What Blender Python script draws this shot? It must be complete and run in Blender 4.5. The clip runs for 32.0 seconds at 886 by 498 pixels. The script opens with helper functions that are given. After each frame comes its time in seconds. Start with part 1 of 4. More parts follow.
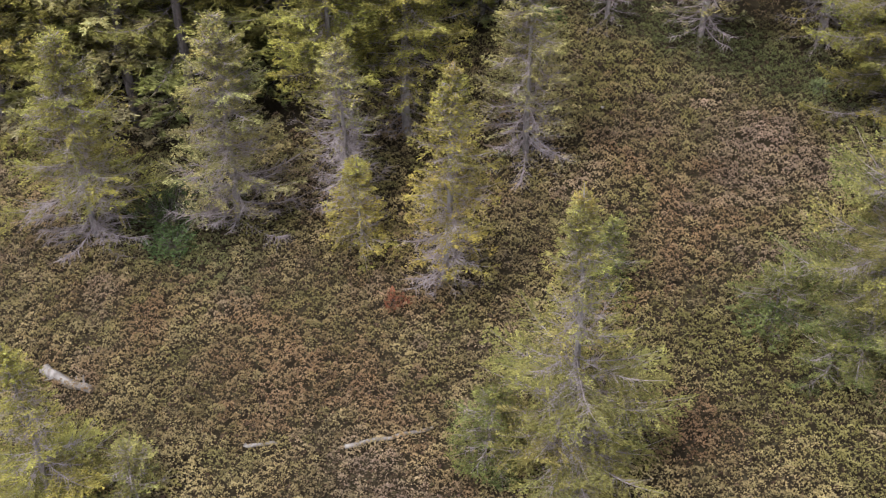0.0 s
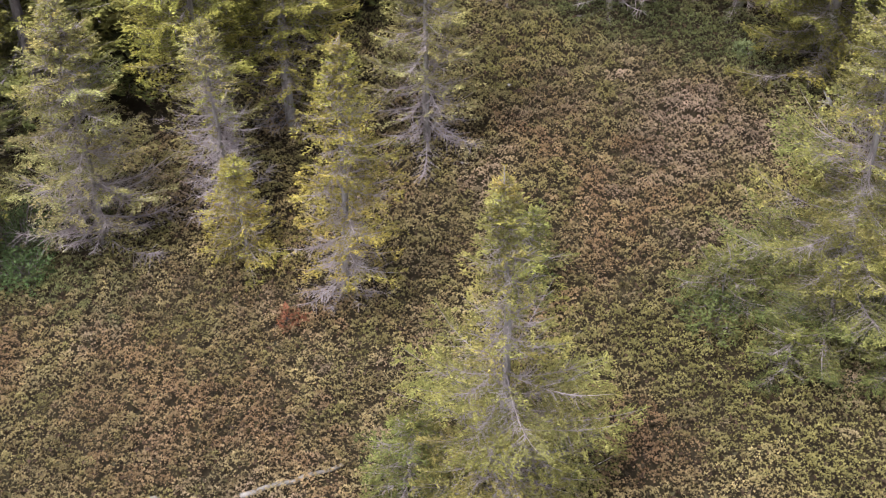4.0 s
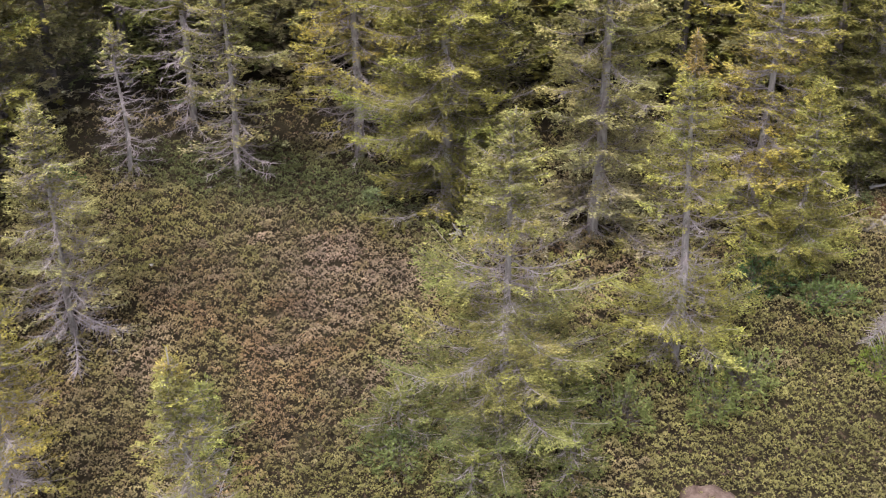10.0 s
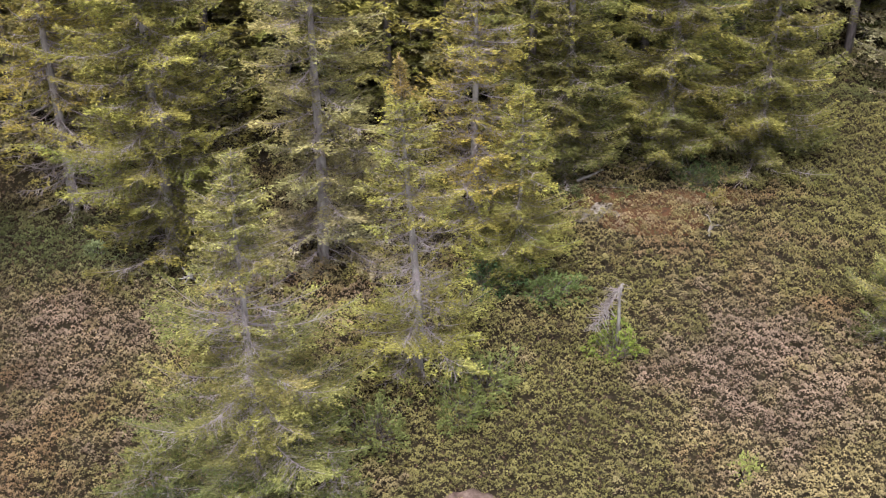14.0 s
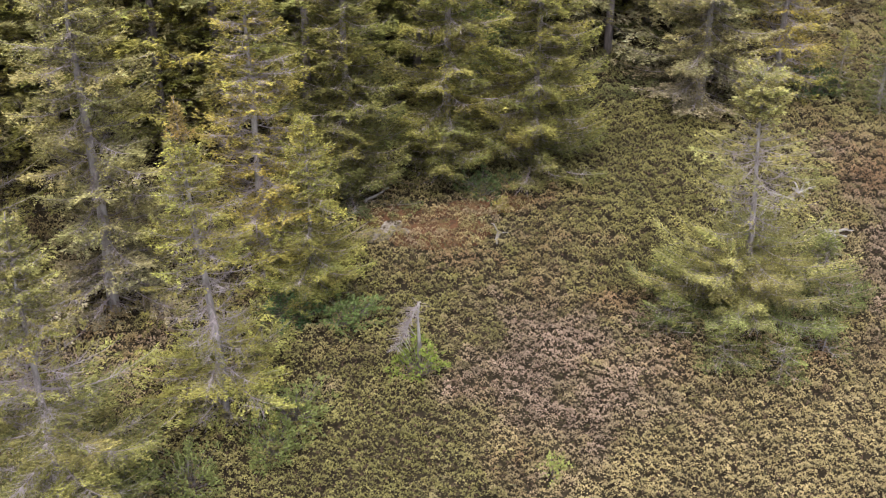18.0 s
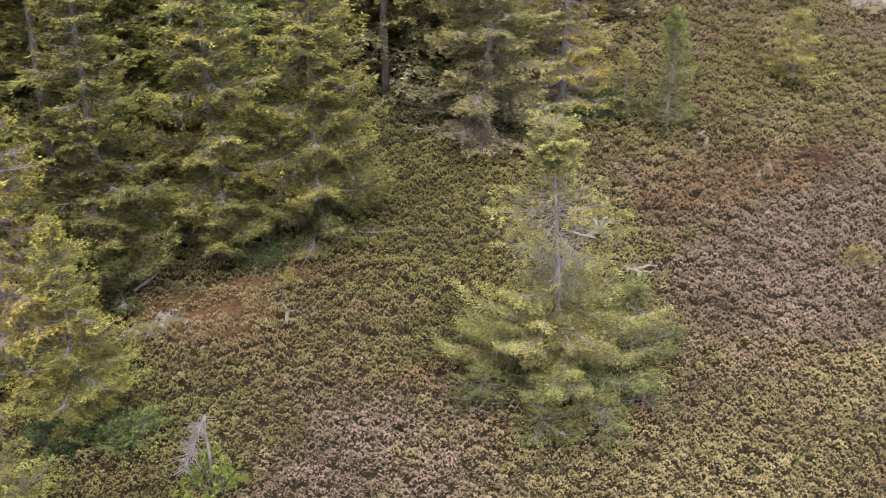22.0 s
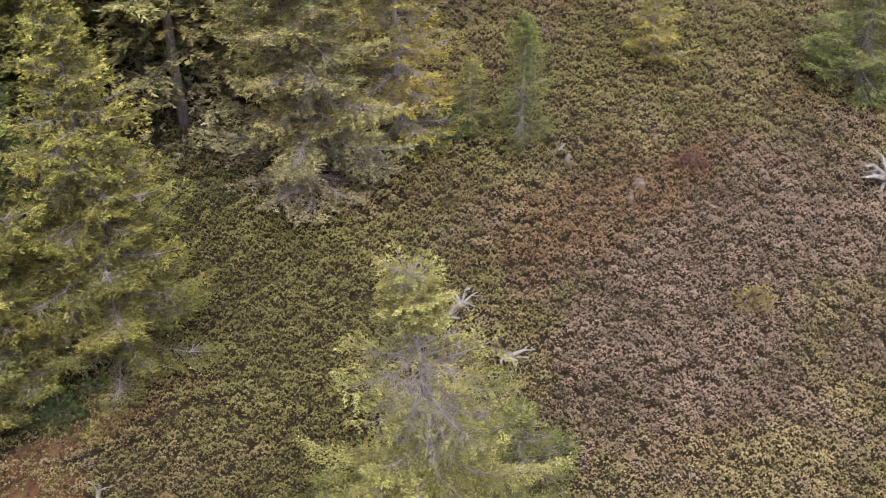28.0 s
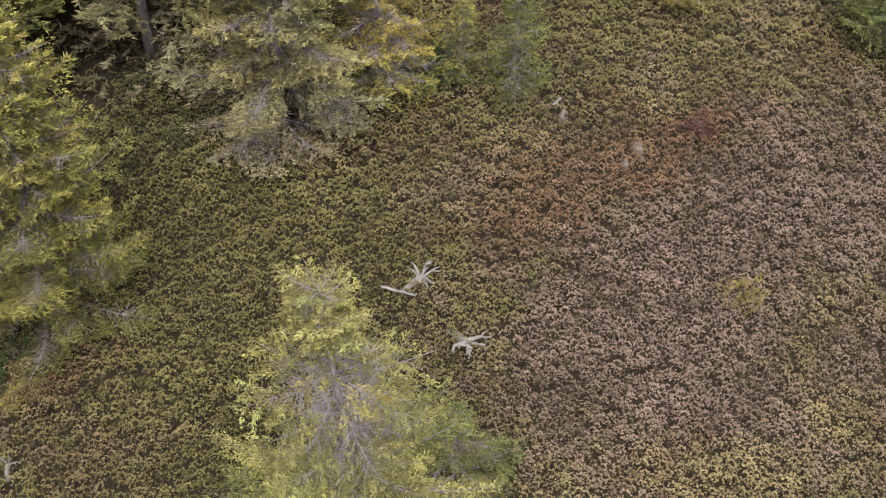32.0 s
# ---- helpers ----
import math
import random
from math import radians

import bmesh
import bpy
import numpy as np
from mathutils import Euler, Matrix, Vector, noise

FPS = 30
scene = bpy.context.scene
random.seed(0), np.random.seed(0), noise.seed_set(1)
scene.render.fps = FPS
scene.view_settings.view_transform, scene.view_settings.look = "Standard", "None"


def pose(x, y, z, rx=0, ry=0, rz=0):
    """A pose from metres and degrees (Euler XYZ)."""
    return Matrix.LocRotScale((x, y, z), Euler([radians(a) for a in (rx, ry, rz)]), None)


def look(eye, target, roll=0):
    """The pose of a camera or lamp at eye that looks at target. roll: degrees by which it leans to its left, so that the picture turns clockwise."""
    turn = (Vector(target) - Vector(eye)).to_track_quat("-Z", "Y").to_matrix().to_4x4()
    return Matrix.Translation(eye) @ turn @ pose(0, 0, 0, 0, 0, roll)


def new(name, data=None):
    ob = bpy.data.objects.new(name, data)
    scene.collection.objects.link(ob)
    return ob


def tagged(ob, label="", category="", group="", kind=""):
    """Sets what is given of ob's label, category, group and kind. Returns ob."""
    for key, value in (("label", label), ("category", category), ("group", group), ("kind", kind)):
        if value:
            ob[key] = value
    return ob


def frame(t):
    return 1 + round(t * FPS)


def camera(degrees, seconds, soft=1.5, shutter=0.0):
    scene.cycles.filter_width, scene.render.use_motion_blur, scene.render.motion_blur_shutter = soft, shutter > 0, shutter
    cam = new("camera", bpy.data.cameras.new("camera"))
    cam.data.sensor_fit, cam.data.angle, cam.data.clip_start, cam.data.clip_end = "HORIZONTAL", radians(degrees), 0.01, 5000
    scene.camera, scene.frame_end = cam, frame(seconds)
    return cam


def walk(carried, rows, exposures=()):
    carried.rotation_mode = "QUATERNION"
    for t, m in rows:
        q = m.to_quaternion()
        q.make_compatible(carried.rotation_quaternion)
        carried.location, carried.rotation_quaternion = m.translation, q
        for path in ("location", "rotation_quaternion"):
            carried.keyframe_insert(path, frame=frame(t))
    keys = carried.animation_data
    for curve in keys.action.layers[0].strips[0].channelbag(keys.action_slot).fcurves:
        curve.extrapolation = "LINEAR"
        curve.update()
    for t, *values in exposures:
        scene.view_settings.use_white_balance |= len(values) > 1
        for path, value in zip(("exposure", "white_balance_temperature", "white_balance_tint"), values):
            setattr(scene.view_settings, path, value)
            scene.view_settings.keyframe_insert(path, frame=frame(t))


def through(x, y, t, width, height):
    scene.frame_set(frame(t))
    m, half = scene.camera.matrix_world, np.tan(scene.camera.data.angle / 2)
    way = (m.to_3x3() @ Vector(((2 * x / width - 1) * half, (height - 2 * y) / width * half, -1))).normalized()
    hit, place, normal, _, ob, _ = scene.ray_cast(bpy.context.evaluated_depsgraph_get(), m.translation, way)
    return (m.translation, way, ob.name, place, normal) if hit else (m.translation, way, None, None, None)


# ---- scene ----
# ---- camera ----
cam = camera(41.59, 32.0, soft=1.15)
PATH = [
    (0, look((8.542, -4.871, 18.546), (-1.687, 7.156, 6.269), -0.37)),
    (0.5, look((7.249, -3.228, 16.983), (-3.066, 8.677, 4.659), -0.76)),
    (1, look((6.877, -2.740, 16.556), (-3.424, 9.169, 4.224), -0.79)),
    (1.5, look((6.878, -2.769, 16.577), (-3.262, 9.222, 4.192), -0.71)),
    (2, look((6.907, -2.775, 16.573), (-3.124, 9.314, 4.195), -0.74)),
    (2.5, look((6.928, -2.802, 16.588), (-2.934, 9.456, 4.240), -0.70)),
    (4.5, look((6.930, -2.831, 16.633), (-1.573, 10.572, 4.465), -0.40)),
    (5, look((6.936, -2.845, 16.660), (-1.186, 11.004, 4.735), -0.26)),
    (5.5, look((6.939, -2.841, 16.658), (-0.870, 11.414, 5.004), -0.21)),
    (6, look((6.963, -2.826, 16.663), (-0.503, 11.758, 5.192), -0.24)),
    (6.5, look((6.992, -2.866, 16.722), (-0.103, 12.033, 5.423), -0.12)),
    (7, look((7.011, -2.894, 16.754), (0.276, 12.339, 5.682), 0.01)),
    (7.5, look((6.997, -2.910, 16.770), (0.658, 12.611, 5.866), 0.10)),
    (8, look((6.989, -2.923, 16.799), (1.026, 12.842, 6.032), 0.17)),
    (8.5, look((6.930, -2.927, 16.772), (1.413, 13.121, 6.189), 0.36)),
    (9, look((6.891, -2.934, 16.755), (1.800, 13.368, 6.347), 0.43)),
    (9.5, look((6.854, -2.962, 16.723), (2.191, 13.601, 6.528), 0.63)),
    (10, look((6.843, -2.979, 16.701), (2.677, 13.823, 6.684), 0.70)),
    (10.5, look((6.827, -2.991, 16.689), (3.257, 13.999, 6.760), 0.74)),
    (11, look((6.826, -3.013, 16.690), (3.775, 14.129, 6.849), 0.68)),
    (11.5, look((6.824, -2.988, 16.739), (4.359, 14.269, 6.935), 0.64)),
    (12, look((6.868, -3.019, 16.830), (5.012, 14.323, 7.041), 0.53)),
    (12.5, look((6.874, -2.985, 16.896), (5.671, 14.412, 7.103), 0.47)),
    (13, look((6.897, -2.949, 16.957), (6.291, 14.471, 7.150), 0.47)),
    (13.5, look((6.906, -2.913, 17.037), (6.763, 14.508, 7.214), 0.38)),
    (14, look((6.941, -2.875, 17.121), (7.193, 14.531, 7.274), 0.36)),
    (14.5, look((7.002, -2.875, 17.173), (7.731, 14.522, 7.334), 0.26)),
    (16.5, look((7.093, -2.902, 17.419), (9.469, 14.356, 7.594), 0.21)),
    (17, look((7.025, -2.919, 17.468), (9.840, 14.282, 7.660), 0.27)),
    (17.5, look((6.966, -2.888, 17.547), (10.250, 14.227, 7.735), 0.29)),
    (18, look((6.917, -2.772, 17.612), (10.696, 14.262, 7.837), 0.34)),
    (18.5, look((6.967, -2.523, 17.695), (11.212, 14.415, 7.944), 0.47)),
    (19, look((7.063, -2.267, 17.747), (11.744, 14.579, 8.036), 0.41)),
    (19.5, look((7.197, -1.916, 17.780), (12.335, 14.827, 8.122), 0.34)),
    (20, look((7.349, -1.555, 17.848), (12.924, 15.063, 8.217), 0.29)),
    (20.5, look((7.514, -1.144, 17.889), (13.507, 15.314, 8.233), 0.20)),
    (21, look((7.674, -0.735, 17.960), (14.034, 15.526, 8.206), 0.16)),
    (21.5, look((7.820, -0.348, 18.022), (14.523, 15.714, 8.169), 0.13)),
    (22, look((8.006, 0.028, 18.064), (15.015, 15.923, 8.155), -0.05)),
    (22.5, look((8.175, 0.466, 18.125), (15.501, 16.162, 8.127), -0.14)),
    (23, look((8.373, 0.900, 18.240), (15.943, 16.430, 8.166), -0.24)),
    (23.5, look((8.605, 1.381, 18.432), (16.420, 16.735, 8.274), -0.28)),
    (24, look((8.880, 1.857, 18.638), (16.907, 17.044, 8.395), -0.41)),
    (24.5, look((9.192, 2.369, 18.801), (17.408, 17.399, 8.477), -0.52)),
    (25, look((9.463, 2.894, 18.982), (17.881, 17.751, 8.570), -0.61)),
    (25.5, look((9.801, 3.418, 19.330), (18.348, 18.050, 8.707), -0.67)),
    (26, look((10.157, 3.919, 19.652), (18.794, 18.333, 8.806), -0.79)),
    (26.5, look((10.507, 4.473, 19.925), (19.230, 18.602, 8.777), -0.92)),
    (28.5, look((11.353, 6.952, 20.367), (20.088, 19.666, 7.636), 0.02)),
    (29, look((11.741, 7.173, 20.460), (20.305, 19.719, 7.450), -0.27)),
    (29.5, look((12.239, 7.354, 20.532), (20.586, 19.712, 7.204), -0.45)),
    (30, look((12.753, 7.539, 20.615), (20.861, 19.693, 6.958), -0.46)),
    (30.5, look((13.261, 7.647, 20.742), (21.164, 19.768, 6.934), -0.35)),
    (31, look((13.752, 7.737, 20.862), (21.311, 19.884, 6.887), -0.08)),
    (31.5, look((14.156, 7.821, 20.853), (21.348, 20.026, 6.736), 0.33)),
    (32, look((14.515, 7.881, 20.875), (21.384, 20.093, 6.603), 0.84)),
]
walk(cam, PATH, exposures=[(0.0, 0.91), (0.6, 0.97), (1.2, 0.98), (2.0, 1.09), (6.0, 1.18), (13.0, 1.22), (23.0, 1.06), (32.0, 0.84)])

# ---- world and sun: a bright overcast sky ----
SUN_EL, SUN_AZ = 64.0, 200.0
world = bpy.data.worlds.new("overcast_sky")
scene.world = world
world.use_nodes = True
wn = world.node_tree
sky = wn.nodes.new("ShaderNodeTexSky")
sky.sky_type, sky.sun_disc = "NISHITA", False
sky.sun_elevation, sky.sun_rotation = radians(SUN_EL), radians(SUN_AZ)
sky.dust_density, sky.air_density = 4.0, 1.0
pale = wn.nodes.new("ShaderNodeHueSaturation")
pale.inputs["Saturation"].default_value = 0.36
wn.links.new(sky.outputs[0], pale.inputs["Color"])
wn.links.new(pale.outputs[0], wn.nodes["Background"].inputs[0])
wn.nodes["Background"].inputs[1].default_value = 0.14
sun_data = bpy.data.lights.new("sun", "SUN")
sun_data.energy, sun_data.angle, sun_data.color = 1.25, radians(42), (1.0, 0.95, 0.88)
sun = new("sun", sun_data)
az, el = radians(SUN_AZ), radians(SUN_EL)
sun.matrix_world = look((40 * math.sin(az) * math.cos(el), 40 * math.cos(az) * math.cos(el), 40 * math.sin(el)), (0, 0, 0))

# ---- materials ----


def material(name, rough=0.8, spec=0.25):
    m = bpy.data.materials.new(name)
    m.use_nodes = True
    b = m.node_tree.nodes["Principled BSDF"]
    b.inputs["Roughness"].default_value = rough
    b.inputs["Specular IOR Level"].default_value = spec
    return m, m.node_tree, b


def ramp(nt, stops):
    r = nt.nodes.new("ShaderNodeValToRGB")
    while len(r.color_ramp.elements) < len(stops):
        r.color_ramp.elements.new(0.5)
    for e, (p, c) in zip(r.color_ramp.elements, stops):
        e.position, e.color = p, (*c, 1)
    return r


def noise_node(nt, scale, detail=4, coord="Object", rough=0.6):
    tc = nt.nodes.new("ShaderNodeTexCoord")
    n = nt.nodes.new("ShaderNodeTexNoise")
    n.inputs["Scale"].default_value, n.inputs["Detail"].default_value, n.inputs["Roughness"].default_value = scale, detail, rough
    nt.links.new(tc.outputs[coord], n.inputs["Vector"])
    return n


def leafy(name, rough=0.55, through=0.25, spec=0.3, vary=0.25):
    """Leaves and needles: the tint of each leaf comes from its own colour attribute, with a fine mottle on top."""
    m, nt, b = material(name, rough, spec)
    at = nt.nodes.new("ShaderNodeAttribute")
    at.attribute_name = "tint"
    n = noise_node(nt, 9.0, 3)
    geo = nt.nodes.new("ShaderNodeNewGeometry")
    add = nt.nodes.new("ShaderNodeMath")
    add.operation = "MULTIPLY_ADD"
    nt.links.new(geo.outputs["Random Per Island"], add.inputs[0])
    add.inputs[1].default_value = 0.5
    nt.links.new(n.outputs["Fac"], add.inputs[2])
    hs = nt.nodes.new("ShaderNodeHueSaturation")
    mp = nt.nodes.new("ShaderNodeMapRange")
    mp.inputs["From Min"].default_value, mp.inputs["From Max"].default_value = 0.25, 1.25
    mp.inputs["To Min"].default_value, mp.inputs["To Max"].default_value = 1 - vary, 1 + vary
    nt.links.new(add.outputs[0], mp.inputs["Value"])
    nt.links.new(mp.outputs[0], hs.inputs["Value"])
    nt.links.new(at.outputs["Color"], hs.inputs["Color"])
    nt.links.new(hs.outputs[0], b.inputs["Base Color"])
    tr = nt.nodes.new("ShaderNodeBsdfTranslucent")
    nt.links.new(hs.outputs[0], tr.inputs["Color"])
    mix = nt.nodes.new("ShaderNodeMixShader")
    mix.inputs[0].default_value = through
    nt.links.new(b.outputs[0], mix.inputs[1])
    nt.links.new(tr.outputs[0], mix.inputs[2])
    nt.links.new(mix.outputs[0], nt.nodes["Material Output"].inputs["Surface"])
    return m


def mottled(name, stops, scale=6.0, rough=0.85, bump=0.3, fine=40.0, stretch=None):
    m, nt, b = material(name, rough)
    n = noise_node(nt, scale, 6)
    if stretch:
        mapping = nt.nodes.new("ShaderNodeMapping")
        mapping.inputs["Scale"].default_value = stretch
        src = n.inputs["Vector"].links[0].from_socket
        nt.links.new(src, mapping.inputs["Vector"])
        nt.links.new(mapping.outputs[0], n.inputs["Vector"])
    r = ramp(nt, stops)
    nt.links.new(n.outputs["Fac"], r.inputs[0])
    nt.links.new(r.outputs[0], b.inputs["Base Color"])
    f = noise_node(nt, fine, 4)
    bp = nt.nodes.new("ShaderNodeBump")
    bp.inputs["Strength"].default_value, bp.inputs["Distance"].default_value = bump, 0.03
    nt.links.new(f.outputs["Fac"], bp.inputs["Height"])
    nt.links.new(bp.outputs[0], b.inputs["Normal"])
    return m


NEEDLES = leafy("conifer_needles", 0.65, 0.22, 0.15, 0.13)
SHRUB = leafy("bog_shrub_leaves", 0.6, 0.2, 0.25, 0.16)
BARK = mottled("grey_bark", [(0.25, (0.13, 0.115, 0.115)), (0.5, (0.27, 0.245, 0.25)), (0.75, (0.43, 0.405, 0.41))], 9, 0.9, 0.6, 30, (1, 1, 0.25))
# darker copy of the bark, forest-interior shade in its colour; bush stems share it
DARK_BARK = mottled("forest_shade_bark", [(0.25, (0.10, 0.085, 0.09)), (0.5, (0.18, 0.155, 0.165)), (0.75, (0.29, 0.26, 0.275))], 9, 0.9, 0.6, 30, (1, 1, 0.25))
TWIG = mottled("bare_grey_twigs", [(0.3, (0.185, 0.152, 0.168)), (0.7, (0.43, 0.378, 0.405))], 3, 0.9, 0.2)
DEADWOOD = mottled("weathered_deadwood", [(0.3, (0.15, 0.13, 0.125)), (0.5, (0.27, 0.25, 0.245)), (0.72, (0.42, 0.395, 0.39))], 7, 0.85, 0.5, 25, (1, 1, 0.3))
STONE = mottled("pale_lichened_stone", [(0.3, (0.13, 0.11, 0.095)), (0.5, (0.24, 0.21, 0.19)), (0.7, (0.36, 0.33, 0.31))], 8, 0.9, 0.6)
PEAT = mottled("dark_peat", [(0.3, (0.02, 0.015, 0.01)), (0.5, (0.034, 0.026, 0.016)), (0.7, (0.05, 0.04, 0.024))], 1.7, 0.95, 0.8, 14)
MOSS = mottled("orange_bog_moss", [(0.3, (0.05, 0.03, 0.02)), (0.5, (0.115, 0.056, 0.03)), (0.7, (0.13, 0.095, 0.045))], 3.5, 0.95, 0.9, 18)
LICHEN = mottled("pale_lichen", [(0.3, (0.09, 0.07, 0.055)), (0.5, (0.20, 0.17, 0.15)), (0.7, (0.36, 0.33, 0.30))], 9, 0.95, 0.9, 22)

# ---- the lie of the land ----
SLOPE_X, SLOPE_Y = -0.00636, 0.1855


def soft_clamp(v, lo, hi, room=25.0):
    return v if lo <= v <= hi else (hi + room * math.tanh((v - hi) / room) if v > hi else lo + room * math.tanh((v - lo) / room))


def ground_z(x, y):
    """A bog that rises evenly away from the camera and levels off far from it."""
    fade = max(0.0, 1 - math.hypot(x - 8, y - 16) / 90)
    bumps = 0.09 * noise.noise((x * 0.35, y * 0.35, 3.0)) * fade
    return SLOPE_X * soft_clamp(x, -60, 70) + SLOPE_Y * soft_clamp(y, -20, 55) + bumps


def build_ground():
    xs = [-600, -400, -250, -150, -100, -70, -50] + [-38 + 1.0 * i for i in range(93)] + [62, 80, 110, 160, 250, 400, 600]
    ys = [-500, -300, -180, -100, -60, -35, -20, -12] + [-8 + 1.0 * i for i in range(53)] + [50, 60, 80, 110, 160, 250, 400, 600]
    verts = [(x, y, ground_z(x, y)) for y in ys for x in xs]
    w = len(xs)
    faces = [(j * w + i, j * w + i + 1, (j + 1) * w + i + 1, (j + 1) * w + i) for j in range(len(ys) - 1) for i in range(w - 1)]
    me = bpy.data.meshes.new("ground")
    me.from_pydata(verts, [], faces)
    me.polygons.foreach_set("use_smooth", [True] * len(faces))
    me.materials.append(PEAT)
    return tagged(new("ground", me), "dark peaty bog ground rising gently into the forest", "ground", kind="structure")


build_ground()

# ---- mesh helpers ----


def np_mesh(name, verts, quads, mat, tint=None, smooth=False):
    me = bpy.data.meshes.new(name)
    verts, quads = np.asarray(verts, np.float32), np.asarray(quads, np.int32)
    n, c = quads.shape
    me.vertices.add(len(verts))
    me.vertices.foreach_set("co", verts.ravel())
    me.loops.add(n * c)
    me.loops.foreach_set("vertex_index", quads.ravel())
    me.polygons.add(n)
    me.polygons.foreach_set("loop_start", np.arange(0, n * c, c, dtype=np.int32))
    if smooth:
        me.polygons.foreach_set("use_smooth", np.ones(n, bool))
    if tint is not None:
        a = me.attributes.new("tint", "FLOAT_COLOR", "POINT")
        a.data.foreach_set("color", np.c_[tint, np.ones(len(tint))].astype(np.float32).ravel())
    me.materials.append(mat)
    me.update(calc_edges=True)
    return me


def unit(v):
    return v / np.maximum(np.linalg.norm(v, axis=-1, keepdims=True), 1e-9)


def blades(p, d, length, width, tint, rng, curl=0.25, widest=0.12):
    """Pointed leaves from p along d, each tilted at random. widest: how far up its length a leaf is broadest."""
    n = len(p)
    d = unit(d)
    side = unit(np.cross(d, rng.normal(size=(n, 3)) * 0.45 + (0, 0, 1)))
    up = np.cross(side, d)
    L, W = np.broadcast_to(length, n)[:, None], np.broadcast_to(width, n)[:, None]
    broad = p + d * L * widest + up * W * curl * 0.5
    v = np.stack([broad - side * W * 0.5, broad + side * W * 0.5, p + d * L], 1).reshape(-1, 3)
    return v, np.arange(3 * n).reshape(n, 3), np.repeat(tint, 3, 0)


def sticks(a, b, ra, rb):
    """Three-sided tapered sticks from a to b."""
    n = len(a)
    d = unit(b - a)
    ref = np.where(np.abs(d[:, 2:3]) > 0.9, [[1.0, 0, 0]], [[0, 0, 1.0]])
    s = unit(np.cross(d, ref))
    u = np.cross(s, d)
    ra, rb = np.broadcast_to(ra, n)[:, None], np.broadcast_to(rb, n)[:, None]
    ring = []
    for c, r in ((a, ra), (b, rb)):
        for k in range(3):
            t = 2 * math.pi * k / 3
            ring.append(c + (s * math.cos(t) + u * math.sin(t)) * r)
    v = np.stack(ring, 1).reshape(-1, 3)
    q = np.array([[0, 1, 4, 3], [1, 2, 5, 4], [2, 0, 3, 5]])
    return v, (np.arange(n)[:, None, None] * 6 + q).reshape(-1, 4)


def slivers(a, b, width):
    """Hair-thin twigs: flat tapering strips from a to b."""
    d = unit(b - a)
    s = unit(np.cross(d, np.array([0.31, 0.17, 0.93]))) * width * 0.5
    v = np.stack([a - s, a + s, b + s * 0.35, b - s * 0.35], 1).reshape(-1, 3)
    return v, np.arange(4 * len(a)).reshape(-1, 4)


def joined(pieces):
    v = np.concatenate([p[0] for p in pieces])
    off = np.cumsum([0] + [len(p[0]) for p in pieces[:-1]])
    q = np.concatenate([p[1] + o for p, o in zip(pieces, off)])
    return (v, q) if len(pieces[0]) == 2 else (v, q, np.concatenate([p[2] for p in pieces]))


def tube(points, radii, sides=8):
    """A tapered, closed round limb through points."""
    pts, rings = np.asarray(points, float), []
    for i, p in enumerate(pts):
        d = unit(pts[min(i + 1, len(pts) - 1)] - pts[max(i - 1, 0)])
        ref = np.array([1.0, 0, 0]) if abs(d[2]) > 0.8 else np.array([0, 0, 1.0])
        s = unit(np.cross(d, ref))
        u = np.cross(s, d)
        t = np.linspace(0, 2 * math.pi, sides, endpoint=False)
        wob = 1 + 0.12 * np.sin(3 * t + i)
        rings.append(p + radii[i] * wob[:, None] * (np.cos(t)[:, None] * s + np.sin(t)[:, None] * u))
    v = np.concatenate(rings + [pts[-1:], pts[:1]])
    q, n = [], len(pts)
    for i in range(n - 1):
        for k in range(sides):
            q.append((i * sides + k, i * sides + (k + 1) % sides, (i + 1) * sides + (k + 1) % sides, (i + 1) * sides + k))
    for k in range(0, sides, 2):
        q.append(((n - 1) * sides + k, (n - 1) * sides + (k + 1) % sides, (n - 1) * sides + (k + 2) % sides, n * sides))
        q.append(((k + 2) % sides, (k + 1) % sides, k, n * sides + 1))
    return v, np.array(q)


def part(name, me, parent, label=""):
    ob = new(name, me)
    ob.parent = parent
    if label:
        tagged(ob, label)
    return ob


# ---- conifers ----
YELLOW, OLIVE, GREY, BLUE, DEEP = (np.array(c) for c in ((0.39, 0.365, 0.095), (0.288, 0.27, 0.076), (0.33, 0.285, 0.22), (0.11, 0.142, 0.052), (0.10, 0.10, 0.04)))


